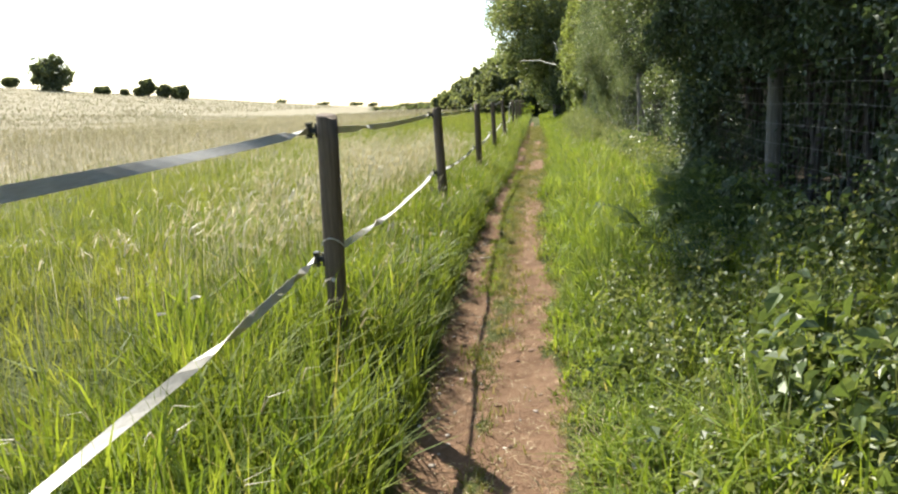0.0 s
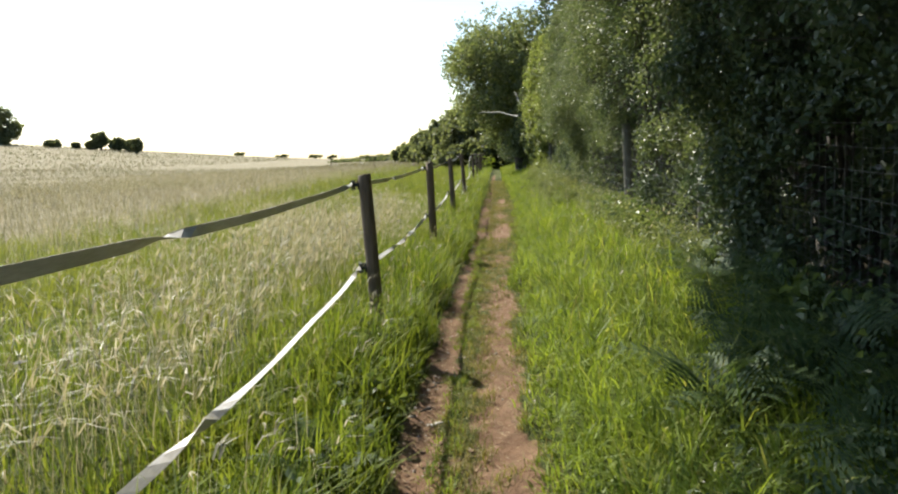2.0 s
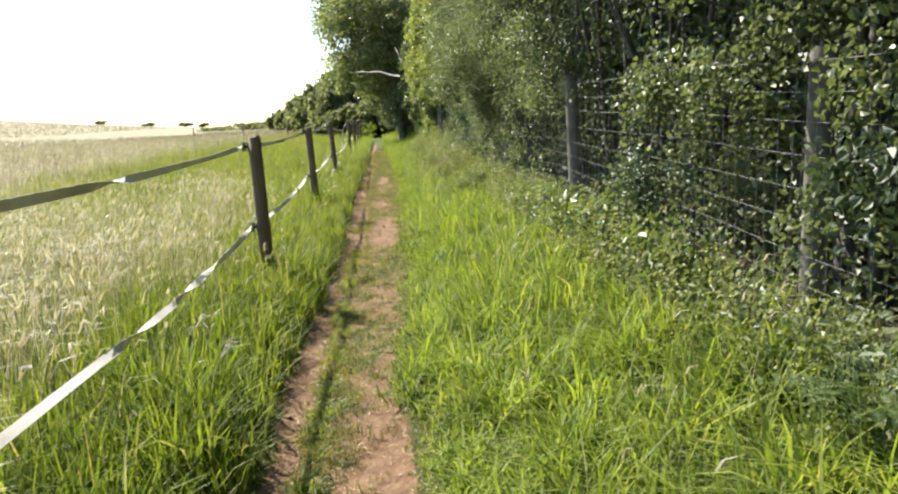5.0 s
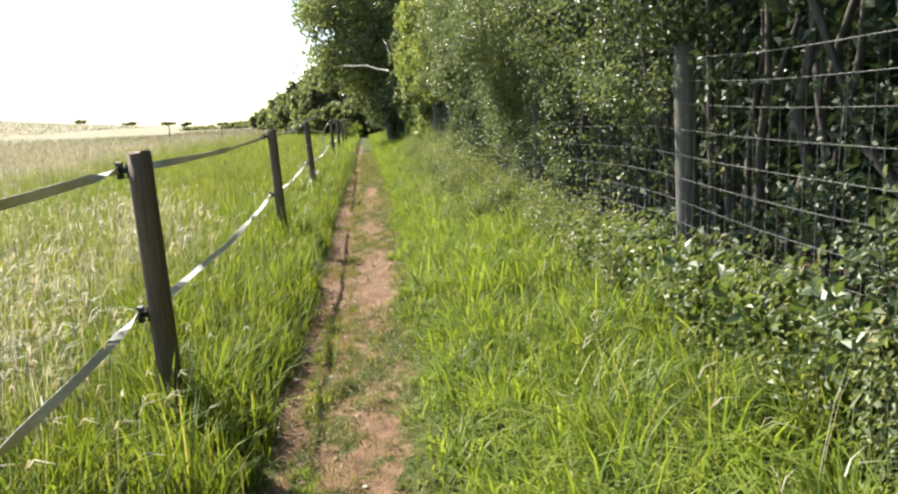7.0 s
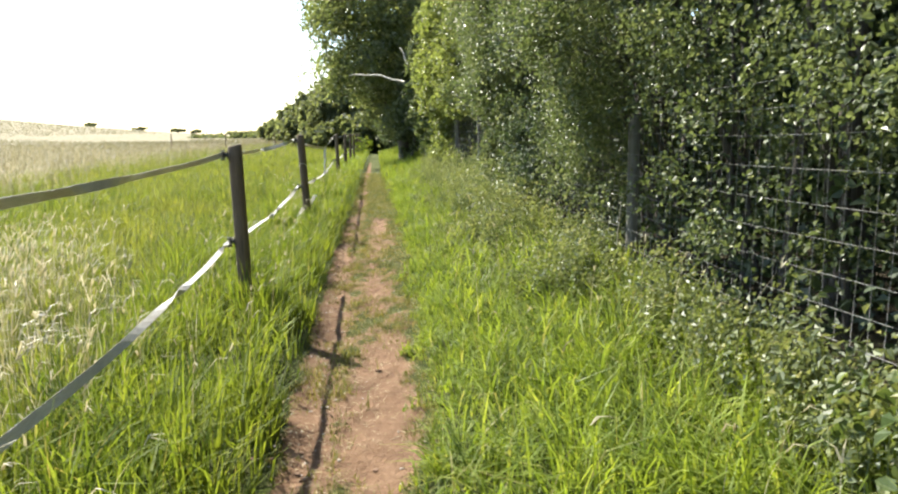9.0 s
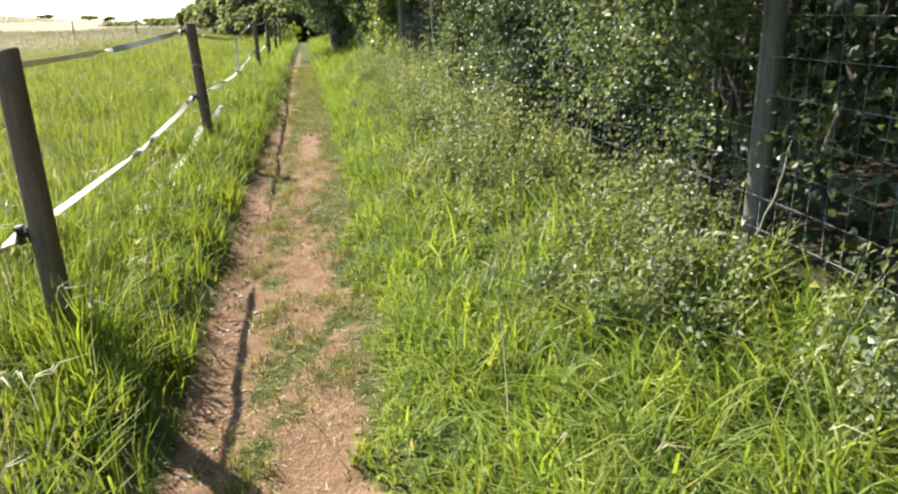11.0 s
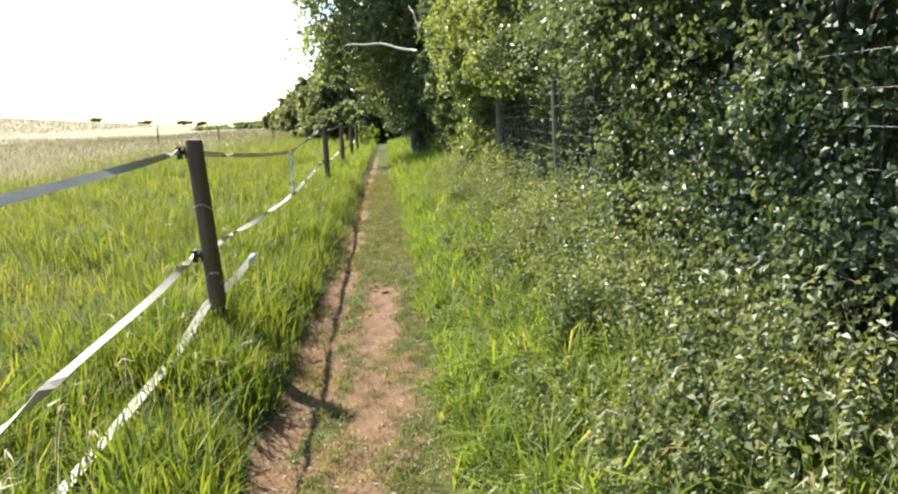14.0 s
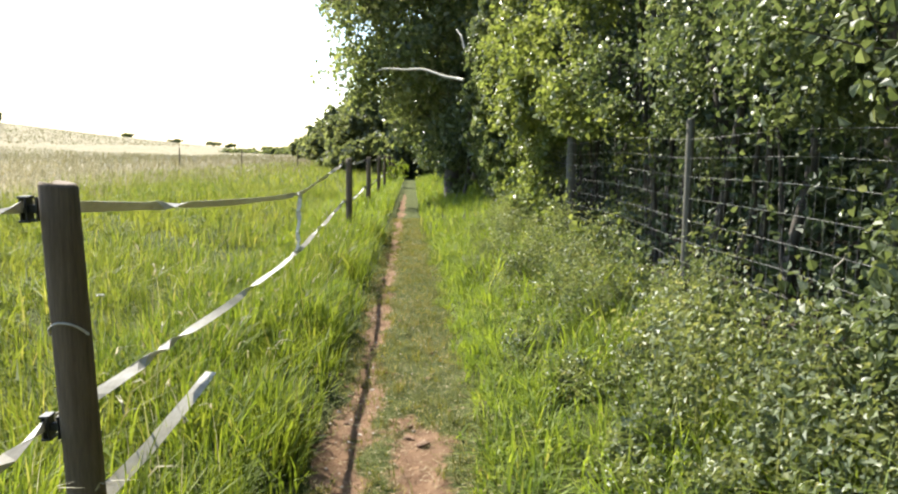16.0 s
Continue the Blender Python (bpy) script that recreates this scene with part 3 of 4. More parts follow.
def build_tree(x, y, height, radius, crown_base, leaf, size, count, label, per=26, squash=1.0, trunk_r=0.16, name="tree", lean=(0, 0), shift=0.0, group="trees of the wood edge"):
    g = float(land(x, y))
    ob = thing(name, label, "tree", group, Matrix.Translation((x, y, g)))
    top = np.array([lean[0], lean[1], height * 0.8])
    p = limb_path((0, 0, -0.2), top, height * 0.02, 9)
    part("trunk", mesh_of("trunk", *tube(p, np.linspace(trunk_r, trunk_r * 0.25, 9), 9), bark, True), ob)
    cz = (height + crown_base) / 2
    c0 = np.array([lean[0] * 0.6 + shift, lean[1] * 0.6, cz])
    half = np.array([radius, radius * squash, (height - crown_base) / 2])
    for _ in range(7):
        s = rng.uniform(0.35, 0.85)
        a = p[int(s * 8)]
        d = unit(rng.normal(0, 1, 3) * np.array([1, 1, 0.5]) + np.array([0, 0, 0.35]))
        b = c0 + d * half * 0.75
        part("limb", mesh_of("limb", *tube(limb_path(a, b, radius * 0.07), np.linspace(trunk_r * 0.4, 0.012, 7), 6), bark, True), ob)
    # leafy lumps at the ends of the boughs, with gaps between them
    n = max(8, count // per)
    lumps = int(np.clip(count // 110, 30, 170))
    ld = unit(rng.normal(0, 1, (lumps, 3)))
    lr = rng.uniform(0.12, 0.32, lumps) * (1.0 if count > 9000 else 1.35)
    lc = ld * ((1.0 - lr) * rng.uniform(0.3, 1.0, lumps) ** 0.4 * rng.uniform(0.82, 1.14, lumps))[:, None]
    pick = rng.integers(0, lumps, n)
    d = unit(rng.normal(0, 1, (n, 3)) + np.array([0, 0, 0.25]))
    cc = c0 + (lc[pick] + d * (lr[pick] * rng.uniform(0.55, 1.0, n))[:, None]) * half
    v, f = cluster_leaves(cc, per, (radius * 0.05,) * 3, size, up=0.3, oval=False, wide=0.68, toward=d * 0.9)
    part("crown", mesh_of("crown", v, f, leaf), ob)
    return ob


GAPS = [(6.4, 10.05, 0.55, 1.52, 2.2), (12.3, 14.0, 0.3, 1.5, 2.15), (14.6, 17.2, 0.42, 1.62, 2.15), (17.2, 19.0, 0.45, 1.4, 2.15), (19.0, 20.1, 0.45, 1.1, 2.15), (20.1, 23.8, 0.45, 0.78, 2.1), (26.7, 33.4, 0.72, 1.68, 2.25),
        (13.9, 16.4, 1.6, 2.4, 2.35), (22.4, 24.6, 1.6, 2.25, 3.2)]


def keep_off_net(c, share=0.06):
    """False where the netting shows bare or the hedge has a dark hollow."""
    hit = np.zeros(len(c), bool)
    for y0, y1, z0, z1, x1 in GAPS:
        hit |= (c[:, 1] > y0 + 0.15 * np.sin(c[:, 2] * 9)) & (c[:, 1] < y1 + 0.2 * np.sin(c[:, 2] * 7)) & (c[:, 2] > z0 + 0.12 * np.sin(c[:, 1] * 6)) & (c[:, 2] < z1 + 0.1 * np.sin(c[:, 1] * 5)) & (c[:, 0] < x1)
    return ~hit | (rng.random(len(c)) < share)


def build_shrub(y, reach, leaf, size, label, top=5.6, clusters=46, out=0.0, base=0.0):
    """One shrub of the hedge: several stems from the ground and a ragged face of leaves."""
    x = 2.75
    g = float(land(x, y))
    ob = thing("hedge_shrub", label, "shrub", "shrubs of the hedge", Matrix.Translation((x, y, g)))
    for _ in range(5):
        a = np.array([rng.normal(0, 0.12), rng.normal(0, 0.35), -0.1])
        b = np.array([rng.uniform(-0.9, 0.8), rng.normal(0, reach * 0.7), rng.uniform(2.5, top - 0.6)])
        part("stem", mesh_of("stem", *tube(limb_path(a, b, 0.14), np.linspace(rng.uniform(0.025, 0.05), 0.008, 7), 6), bark, True), ob)
    n = clusters
    ly = y + rng.normal(0, reach * 0.62, n)
    lz = np.where(rng.random(n) < 0.42, rng.uniform(0.45, 1.9, n), rng.uniform(1.7, top, n))
    lz = np.where(lz < base, rng.uniform(base, top, n), lz)
    face = np.where(lz > 1.75, 1.45 + 0.24 * wob(ly, lz, 1.4) - out, 1.74 + 0.1 * wob(ly, lz, 2.0) - out * 0.6) + 0.55 * step(top - 1.8, top, lz)
    lr = rng.uniform(0.16, 0.5, n) * np.where(lz < 1.75, 0.6, 1.0)
    lobe = np.stack([face + lr + rng.exponential(0.12, n), ly, lz + 0.1], 1)
    d = unit(rng.normal(0, 1, (n, 13, 3)) + np.array([-0.8, 0.3, 0.6]))
    c = (lobe[:, None] + d * lr[:, None, None] * rng.uniform(0.82, 1.05, (n, 13, 1))).reshape(-1, 3)
    keep = keep_off_net(c)
    c, way = c[keep], d.reshape(-1, 3)[keep]
    c[:, 0] = np.where((c[:, 2] < 1.7) & (np.abs(c[:, 0] - NET_X) < 0.08), NET_X - 0.15, c[:, 0])
    per = 26 if y < 30 else 17
    pts = np.repeat(c, per, 0) + rng.normal(0, 1, (len(c) * per, 3)) * np.array([0.06, 0.075, 0.065])
    free = keep_off_net(pts, 0.12) | ((pts[:, 1] > 10.1) & (pts[:, 1] < 25.5)) | (wob(pts[:, 1] * 1.7, pts[:, 2] * 2.6, 2.1) > 0.5)
    pts, way = pts[free], np.repeat(way, per, 0)[free]
    v, f = leaves(pts - np.array([x, y, g]), rng.uniform(0.6, 1.4, len(pts)) * size * (0.68 if y < 30 else 0.95), up=0.2, toward=way * 1.1 + np.array([-0.3, 0.25, 0.25]), wide=0.74, oval=y < 30)
    part("foliage", mesh_of("foliage", v, f, leaf), ob)
    for _ in range(4):
        cy1, cz1 = y + rng.normal(0, reach * 0.5), rng.uniform(1.9, top - 1)
        a, b = np.array([0.2, rng.normal(0, 0.2), cz1 - g - 0.4]), np.array([-1.35 - out, cy1 - y, cz1 - g + rng.uniform(-0.2, 0.3)])
        part("twig", mesh_of("twig", *tube(limb_path(a, b, 0.07), np.linspace(0.011, 0.003, 7), 5), bark, True), ob)


# Leaf colour follows how shaded or sunlit each stretch of hedge stands.
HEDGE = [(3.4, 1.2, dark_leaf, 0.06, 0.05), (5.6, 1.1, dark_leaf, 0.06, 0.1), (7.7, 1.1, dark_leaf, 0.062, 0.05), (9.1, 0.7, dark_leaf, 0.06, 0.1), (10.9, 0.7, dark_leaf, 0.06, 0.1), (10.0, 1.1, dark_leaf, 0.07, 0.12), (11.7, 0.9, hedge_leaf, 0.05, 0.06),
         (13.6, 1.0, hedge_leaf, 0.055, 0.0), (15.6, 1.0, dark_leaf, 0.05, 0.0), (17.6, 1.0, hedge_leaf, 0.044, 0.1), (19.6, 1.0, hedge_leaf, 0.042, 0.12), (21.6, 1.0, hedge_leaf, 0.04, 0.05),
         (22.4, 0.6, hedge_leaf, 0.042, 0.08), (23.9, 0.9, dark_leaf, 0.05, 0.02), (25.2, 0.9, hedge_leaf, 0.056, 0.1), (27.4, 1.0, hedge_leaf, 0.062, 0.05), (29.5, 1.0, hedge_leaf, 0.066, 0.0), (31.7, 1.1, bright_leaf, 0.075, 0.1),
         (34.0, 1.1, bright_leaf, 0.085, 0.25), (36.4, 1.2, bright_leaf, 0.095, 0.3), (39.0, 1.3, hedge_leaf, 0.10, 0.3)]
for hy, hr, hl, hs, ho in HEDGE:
    words = {"shade_leaf": "hedge shrub grown through the netting, shade painted into its dark green", "hedge_leaf": "glossy green hedge shrub hanging over the netting fence",
             "sunlit_leaf": "hedge shrub over the fence, sunlight painted into its bright green"}[hl.name]
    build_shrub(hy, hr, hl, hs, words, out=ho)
build_shrub(16.5, 0.9, hedge_leaf, 0.05, "green shrub arching high over the netting and its hollow", out=0.3, base=2.5, clusters=60)
build_shrub(25.7, 0.45, hedge_leaf, 0.066, "ivy-leaved shrub hanging over the netting beside a post", top=3.5, out=0.22, base=0.6, clusters=30)
build_shrub(20.9, 0.5, hedge_leaf, 0.042, "green hedge shrub tumbling over a netting post", top=3.5, out=0.5, base=1.15, clusters=46)

# the dim inside of the wood behind the hedge, dimness put into the leaf colour
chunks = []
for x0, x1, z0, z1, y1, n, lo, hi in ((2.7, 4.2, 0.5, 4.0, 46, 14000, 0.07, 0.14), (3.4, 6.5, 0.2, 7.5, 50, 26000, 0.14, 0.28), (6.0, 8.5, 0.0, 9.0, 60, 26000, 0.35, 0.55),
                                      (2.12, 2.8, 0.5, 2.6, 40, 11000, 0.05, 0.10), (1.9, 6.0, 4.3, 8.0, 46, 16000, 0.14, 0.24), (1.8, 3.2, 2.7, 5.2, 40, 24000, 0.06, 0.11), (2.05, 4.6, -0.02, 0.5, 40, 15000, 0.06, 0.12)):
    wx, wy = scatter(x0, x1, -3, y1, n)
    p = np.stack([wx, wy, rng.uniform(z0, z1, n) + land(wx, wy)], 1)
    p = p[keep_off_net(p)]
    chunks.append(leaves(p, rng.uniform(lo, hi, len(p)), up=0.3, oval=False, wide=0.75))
stuff("woodland_thicket", chunks, dark_leaf, "dense leafy thicket filling wood behind hedge, gloom painted into the leaves", "thicket")
for ty in np.arange(4.5, 44, 3.1):
    tx = 3.3 + rng.uniform(0, 1.2)
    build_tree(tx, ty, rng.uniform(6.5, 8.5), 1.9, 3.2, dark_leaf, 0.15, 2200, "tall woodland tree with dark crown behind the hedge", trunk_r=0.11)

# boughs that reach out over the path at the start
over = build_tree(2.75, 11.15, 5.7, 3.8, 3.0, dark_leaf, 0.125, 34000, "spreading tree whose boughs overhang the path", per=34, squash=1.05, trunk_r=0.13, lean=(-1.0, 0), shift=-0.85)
# large tree ahead, with crown over the path
build_tree(1.2, 45.6, 8.8, 4.25, 0.9, tree_leaf, 0.165, 31000, "large green tree with crown hanging over the path", per=40, trunk_r=0.25, lean=(-0.8, 0))
build_tree(2.3, 51.5, 8.0, 3.2, 0.3, tree_leaf, 0.2, 12000, "broad dark green tree beside the path", trunk_r=0.2)
for tx, ty, th, tr in ((3.6, 50, 8, 3.2), (2.0, 56, 7.0, 3.0), (1.4, 70, 6.2, 3.2), (-3.4, 74, 5.9, 3.2), (-5.2, 84, 5.8, 3.4), (-7.8, 100, 5.3, 3.4),
                       (-11.0, 120, 4.9, 3.6), (-13.8, 134, 4.4, 3.6), (-17.5, 152, 3.9, 3.6), (-28.0, 180, 0.9, 4.0), (-37.0, 190, 0.8, 5.0), (4.5, 62, 8, 3.5), (2.5, 78, 8, 4), (-0.5, 95, 9, 5)):
    build_tree(tx, ty, th, tr, -1.6 if ty > 66 else 0.2, far_leaf, 0.2 + ty * 0.003, 6500, "round-topped tree in the wood edge", per=20, trunk_r=0.15)
for bx, by, bh, br in ((1.9, 36.5, 3.4, 1.1), (2.2, 41.5, 3.4, 1.4), (1.35, 43.0, 4.0, 1.35), (1.5, 46.0, 4.2, 1.5), (1.5, 49.5, 4.0, 1.5), (1.4, 54.0, 3.6, 1.5), (1.5, 59.0, 3.4, 1.6), (1.6, 64.0, 3.2, 1.7), (2.3, 44.6, 4.4, 1.8), (2.0, 39.4, 4.2, 1.2)):
    build_tree(bx, by, bh, br, 0.1, hedge_leaf, 0.13, 6500, "dense leafy bush under the trees beside the path", per=24, trunk_r=0.05, name="bush", group="bushes of the wood edge")
for by in (70, 76, 82, 89, 96, 104, 113, 122, 132, 143, 155):
    bx = float(np.interp(by, [60, 74, 84, 100, 120, 134, 152], [0.0, -2.6, -4.4, -7.0, -10.2, -13.0, -16.7]))
    build_tree(bx, by, 3.0, 3.2, -0.8, far_leaf, 0.34 + by * 0.002, 2200, "low leafy bush at the foot of the wood edge", per=15, trunk_r=0.06, name="bush", group="bushes of the wood edge")
build_tree(0.5, 69, 2.6, 1.2, 0.1, bright_leaf, 0.13, 1500, "small bright green bush at the path end", per=15, trunk_r=0.04, name="bush")
build_tree(-0.75, 56.5, 1.3, 0.8, 0.05, grass_verge, 0.08, 900, "low tufted bush beside the fence", per=15, trunk_r=0.02, name="bush")

# hill-top trees and bushes
for tx, ty, th, tr, b0, words in ((-138, 207, 10.6, 6.4, -1.0, "broad lone tree on the hill crest"), (-157, 215, 3.4, 2.8, 0.2, "small round tree on the hill crest"),
                                  (-126, 212, 2.2, 2.4, 0.0, "low bush on the hill crest"), (-121, 215, 1.9, 1.3, 0.0, "small bush on the hill crest"),
                                  (-116, 214, 2.6, 1.5, 0.0, "small bush on the hill crest"), (-113, 214, 5.4, 2.6, 0.4, "dark tree in a clump on the hill"),
                                  (-108, 214, 4.0, 2.5, 0.0, "dark tree in a clump on the hill"), (-104.5, 214, 3.7, 2.0, 0.0, "dark tree in a clump on the hill"),
                                  (-100, 209, 4.6, 1.8, 0.0, "narrow clipped dark bush on the field edge")):
    build_tree(tx, ty, th, tr, b0, far_leaf, 0.75, 6400, words, per=14, trunk_r=0.3, name="hill_tree", group="trees on the hill")
for tx, ty, th, tr in ((-104.5, 304, 2.0, 2.8), (-82, 290, 1.0, 3.2), (-72, 300, 1.6, 3.2), (-56, 258, 1.4, 2.2), (-45, 270, 1.2, 5.0), (-38, 262, 1.4, 5.0)):
    build_tree(tx, ty, th, tr, 0.0, far_leaf, 0.7, 500, "low dark bush far across the field", per=10, trunk_r=0.1, name="far_bush", group="bushes on the skyline")
for px, py in ((-15.6, 75), (-11.7, 76), (-7.9, 76)):
    g = float(land(px, py))
    ob = thing("field_marker", "thin dark post standing in the hay field", "post", "posts in the field", Matrix.Translation((px, py, g)))
    part("stake", post_body(1.3, 0.2, 0.045, int(py + px * 3)), ob)

# bleached dead boughs poking out of the big tree
for a, b, r, words in (((-0.78, 40.1, 3.10), (0.95, 38.4, 2.82), 0.028, "bleached bare dead bough over the path"), ((0.85, 39.8, 3.95), (1.05, 39.3, 3.45), 0.022, "short bleached dead twig")):
    s = np.linspace(0, 1, 14)[:, None]
    p = np.array(a) * (1 - s) + np.array(b) * s
    p[:, 2] += 0.10 * np.sin(s[:, 0] * math.pi * 1.1) + 0.02 * np.sin(s[:, 0] * 14)
    tagged(new("dead_branch", mesh_of("dead_branch", *tube(p, np.linspace(r * 0.5, r * 1.1, 14), 7), pale_wood, True)), words, "branch")


for a, b, r in (((1.78, 25.82, 0.5), (1.74, 25.58, 0.8), 0.006), ((1.80, 26.85, 0.9), (1.77, 26.70, 1.09), 0.005), ((1.83, 26.78, 0.84), (1.80, 26.74, 0.98), 0.004),
                ((1.7, 20.3, 0.6), (1.66, 20.1, 0.98), 0.004)):
    p = limb_path(a, b, 0.02, 9)
    tagged(new("dead_twig", mesh_of("dead_twig", *tube(p, np.linspace(r, r * 0.4, 9), 6), pale_wood, True)), "pale bare dead twig standing against the netting", "twig", "dead twigs by the netting")


# ---------------------------------------------------------------- bracken, docks and weeds
def frond_mesh(seed, length=0.75):
    k = np.random.default_rng(seed)
    n = 14
    s = np.linspace(0, 1, n)
    spine = np.stack([length * 0.85 * s ** 1.25, np.zeros(n), length * (0.75 * s - 0.55 * s ** 2.4)], 1)
    chunks = [tube(spine, np.linspace(0.004, 0.0012, n), 5)]
    d = unit(np.gradient(spine, axis=0))
    for i in range(3, n):
        ln = length * 0.34 * (1 - ((i - 3) / (n - 2)) ** 1.1) + 0.012
        for sgn in (-1, 1):
            side = unit(np.array([0.35 * d[i, 0], sgn * 1.0, -0.12]) + k.normal(0, 0.06, 3))
            m = 7
            q = np.linspace(0.05, 1, m)[:, None]
            base = spine[i] + side * ln * q + np.array([0, 0, -0.12 * ln]) * q ** 2
            fwd = unit(d[i] - side * (d[i] @ side))
            wl = (ln * 0.26 * (1 - q ** 1.5) + 0.004)
            pts = np.concatenate([base, base], 0)
            tip = np.concatenate([base + fwd * wl, base - fwd * wl], 0) + np.tile(side * ln * 0.05, (2 * m, 1))
            off = side * ln * 0.055
            v = np.stack([pts - off, tip, pts + off], 1).reshape(-1, 3)
            chunks.append((v, [np.arange(len(v)).reshape(-1, 3)]))
    v, f = join(chunks)
    return mesh_of("frond", v, f, fern_mat)


fern_mat = plant_material("bracken", [(0.0, (0.065, 0.11, 0.042)), (0.6, (0.10, 0.15, 0.06)), (1.0, (0.16, 0.215, 0.095))], 0.35, 0.55, gloss=0.3)
FRONDS = [frond_mesh(s, 0.72 + 0.06 * s) for s in range(4)]


def build_fern(x, y, size, label="green bracken fern with arching divided fronds in the verge"):
    g = float(land(x, y))
    ob = thing("bracken_fern", label, "fern", "bracken in the verge", Matrix.Translation((x, y, g)))
    n = int(rng.integers(5, 8))
    for i in range(n):
        m = Matrix.Translation((rng.normal(0, 0.04), rng.normal(0, 0.04), 0.02)) @ pose(0, 0, 0, rng.normal(0, 8), rng.uniform(-35, -5), 360 * i / n + rng.normal(0, 18))
        part("frond", FRONDS[int(rng.integers(0, 4))], ob, m=m @ Matrix.Scale(size * rng.uniform(0.8, 1.15), 4))


for fx, fy, fs in ((1.05, 7.3, 0.7), (1.5, 8.0, 0.8), (1.2, 8.9, 0.7), (1.65, 9.3, 0.8), (1.35, 9.9, 0.55), (1.6, 10.5, 0.8), (1.7, 6.7, 0.75), (1.6, 11.4, 0.7),
                   (1.0, 8.6, 0.8), (1.35, 8.45, 0.9), (1.7, 8.6, 0.9), (1.45, 9.25, 0.9), (1.75, 9.9, 0.8), (1.7, 11.0, 0.8), (1.25, 7.8, 0.7), (1.5, 10.7, 0.65), (1.7, 11.1, 0.7), (1.62, 11.7, 0.6), (1.75, 10.3, 0.75)):
    build_fern(fx, fy, fs)
build_fern(-0.82, 8.1, 0.42, "small fern with pale divided fronds beside the path")


def tufted(x0, x1, y0, y1, n, per, spread=0.05, vary=(0.6, 1.35)):
    """Points gathered in tussocks: x, y, the way out of the tussock, and its size."""
    x, y = scatter(x0, x1, y0, y1, n // per)
    big = np.repeat(rng.uniform(*vary, len(x)), per)
    x, y = np.repeat(x, per), np.repeat(y, per)
    dx, dy = rng.normal(0, spread, len(x)) * big, rng.normal(0, spread, len(x)) * big
    return x + dx, y + dy, np.arctan2(dy, dx) + rng.normal(0, 0.5, len(x)), big


def stalks(x, y, h, pairs, size, mat_chunks, droop=0.3):
    """Upright weeds: a thin stalk with paired leaves."""
    n = len(x)
    b = on_land(x, y)
    lean = rng.normal(0, 0.16, (n, 2))
    s = np.linspace(0.15, 1.0, pairs)
    top = np.concatenate([lean * h[:, None], h[:, None]], 1)
    c = b[:, None] + top[:, None] * s[None, :, None]
    az = rng.uniform(0, 6.28, (n, 1)) + np.arange(pairs)[None] * 1.4
    for sgn in (0, math.pi):
        d = np.stack([np.cos(az + sgn), np.sin(az + sgn), np.full(az.shape, -droop)], -1)
        cc = (c + d * (size * 0.6)).reshape(-1, 3)
        mat_chunks.append(leaves(cc, rng.uniform(0.6, 1.25, len(cc)) * size, up=0.5, toward=(-0.8, 0.9, 0.5), oval=size > 0.05, wide=0.62))
    mat_chunks.append(blades(b, h * 1.02, 0.006, np.hypot(lean[:, 0], lean[:, 1]), np.arctan2(lean[:, 1], lean[:, 0]), 2))


def build_umbel(x, y, h):
    """A white flower head of many small florets on a thin stalk."""
    g = float(land(x, y))
    ob = thing("umbel_flower", "white umbel flower standing in the long grass", "flower", "white flowers in the meadow", Matrix.Translation((x, y, g)))
    part("stalk", mesh_of("stalk", *tube(limb_path((0, 0, 0), (0.03, 0.0, h), 0.01), 0.002, 5), grass_verge, True), ob)
    a, q = rng.uniform(0, 6.28, 70), np.sqrt(rng.random(70)) * 0.024
    c = np.stack([0.03 + q * np.cos(a), q * np.sin(a), h + 0.006 - q * 0.25], 1)
    part("flower_head", mesh_of("flower_head", *leaves(c, 0.011, up=2.0, oval=False, wide=0.9), tape_mat), ob)


for ux, uy, uh in ((-1.59, 5.8, 0.4), (-1.68, 5.62, 0.38), (-1.9, 5.7, 0.42), (-2.2, 8.3, 0.5), (-1.5, 12.6, 0.42), (-2.0, 28.6, 0.4), (-1.7, 19.2, 0.45)):
    build_umbel(ux, uy, uh)

chunks = []
wx, wy, way, big = tufted(0.5, 1.95, 17.0, 36.0, 7600, 19, 0.075)
front = 0.74 + 0.2 * wob(wx * 0.5, wy, 1.1) + 0.95 * step(22.5, 18.5, wy)
ok = wx > front
wx, wy, big = wx[ok], wy[ok], big[ok]
wh = big * (0.6 + 0.4 * step(21.5, 24, wy)) * (0.16 + 0.34 * step(0.7, 1.7, wx)) * rng.uniform(0.6, 1.3, len(wx)) * (1 + 0.7 * wob(wx * 1.4, wy, 2.3)) * (1 - 0.25 * step(26, 28, wy))
stalks(wx, wy, wh, 9, 0.036, chunks)
wx, wy = scatter(1.45, 1.86, 11.0, 19.5, 900)
stalks(wx, wy, rng.uniform(0.2, 0.5, 900), 7, 0.038, chunks)
wx, wy = scatter(0.45, 1.9, 3.0, 7.5, 900)
stalks(wx, wy, rng.uniform(0.15, 0.38, 900) * (0.6 + 0.5 * wx), 6, 0.04, chunks)
wx, wy = scatter(1.2, 1.9, 23.2, 28.0, 520)
stalks(wx, wy, rng.uniform(0.25, 0.62, 520), 7, 0.042, chunks)
stuff("verge_weeds", chunks, weed_leaf, "tangle of grey-green small-leaved weeds along the netting", "weeds")

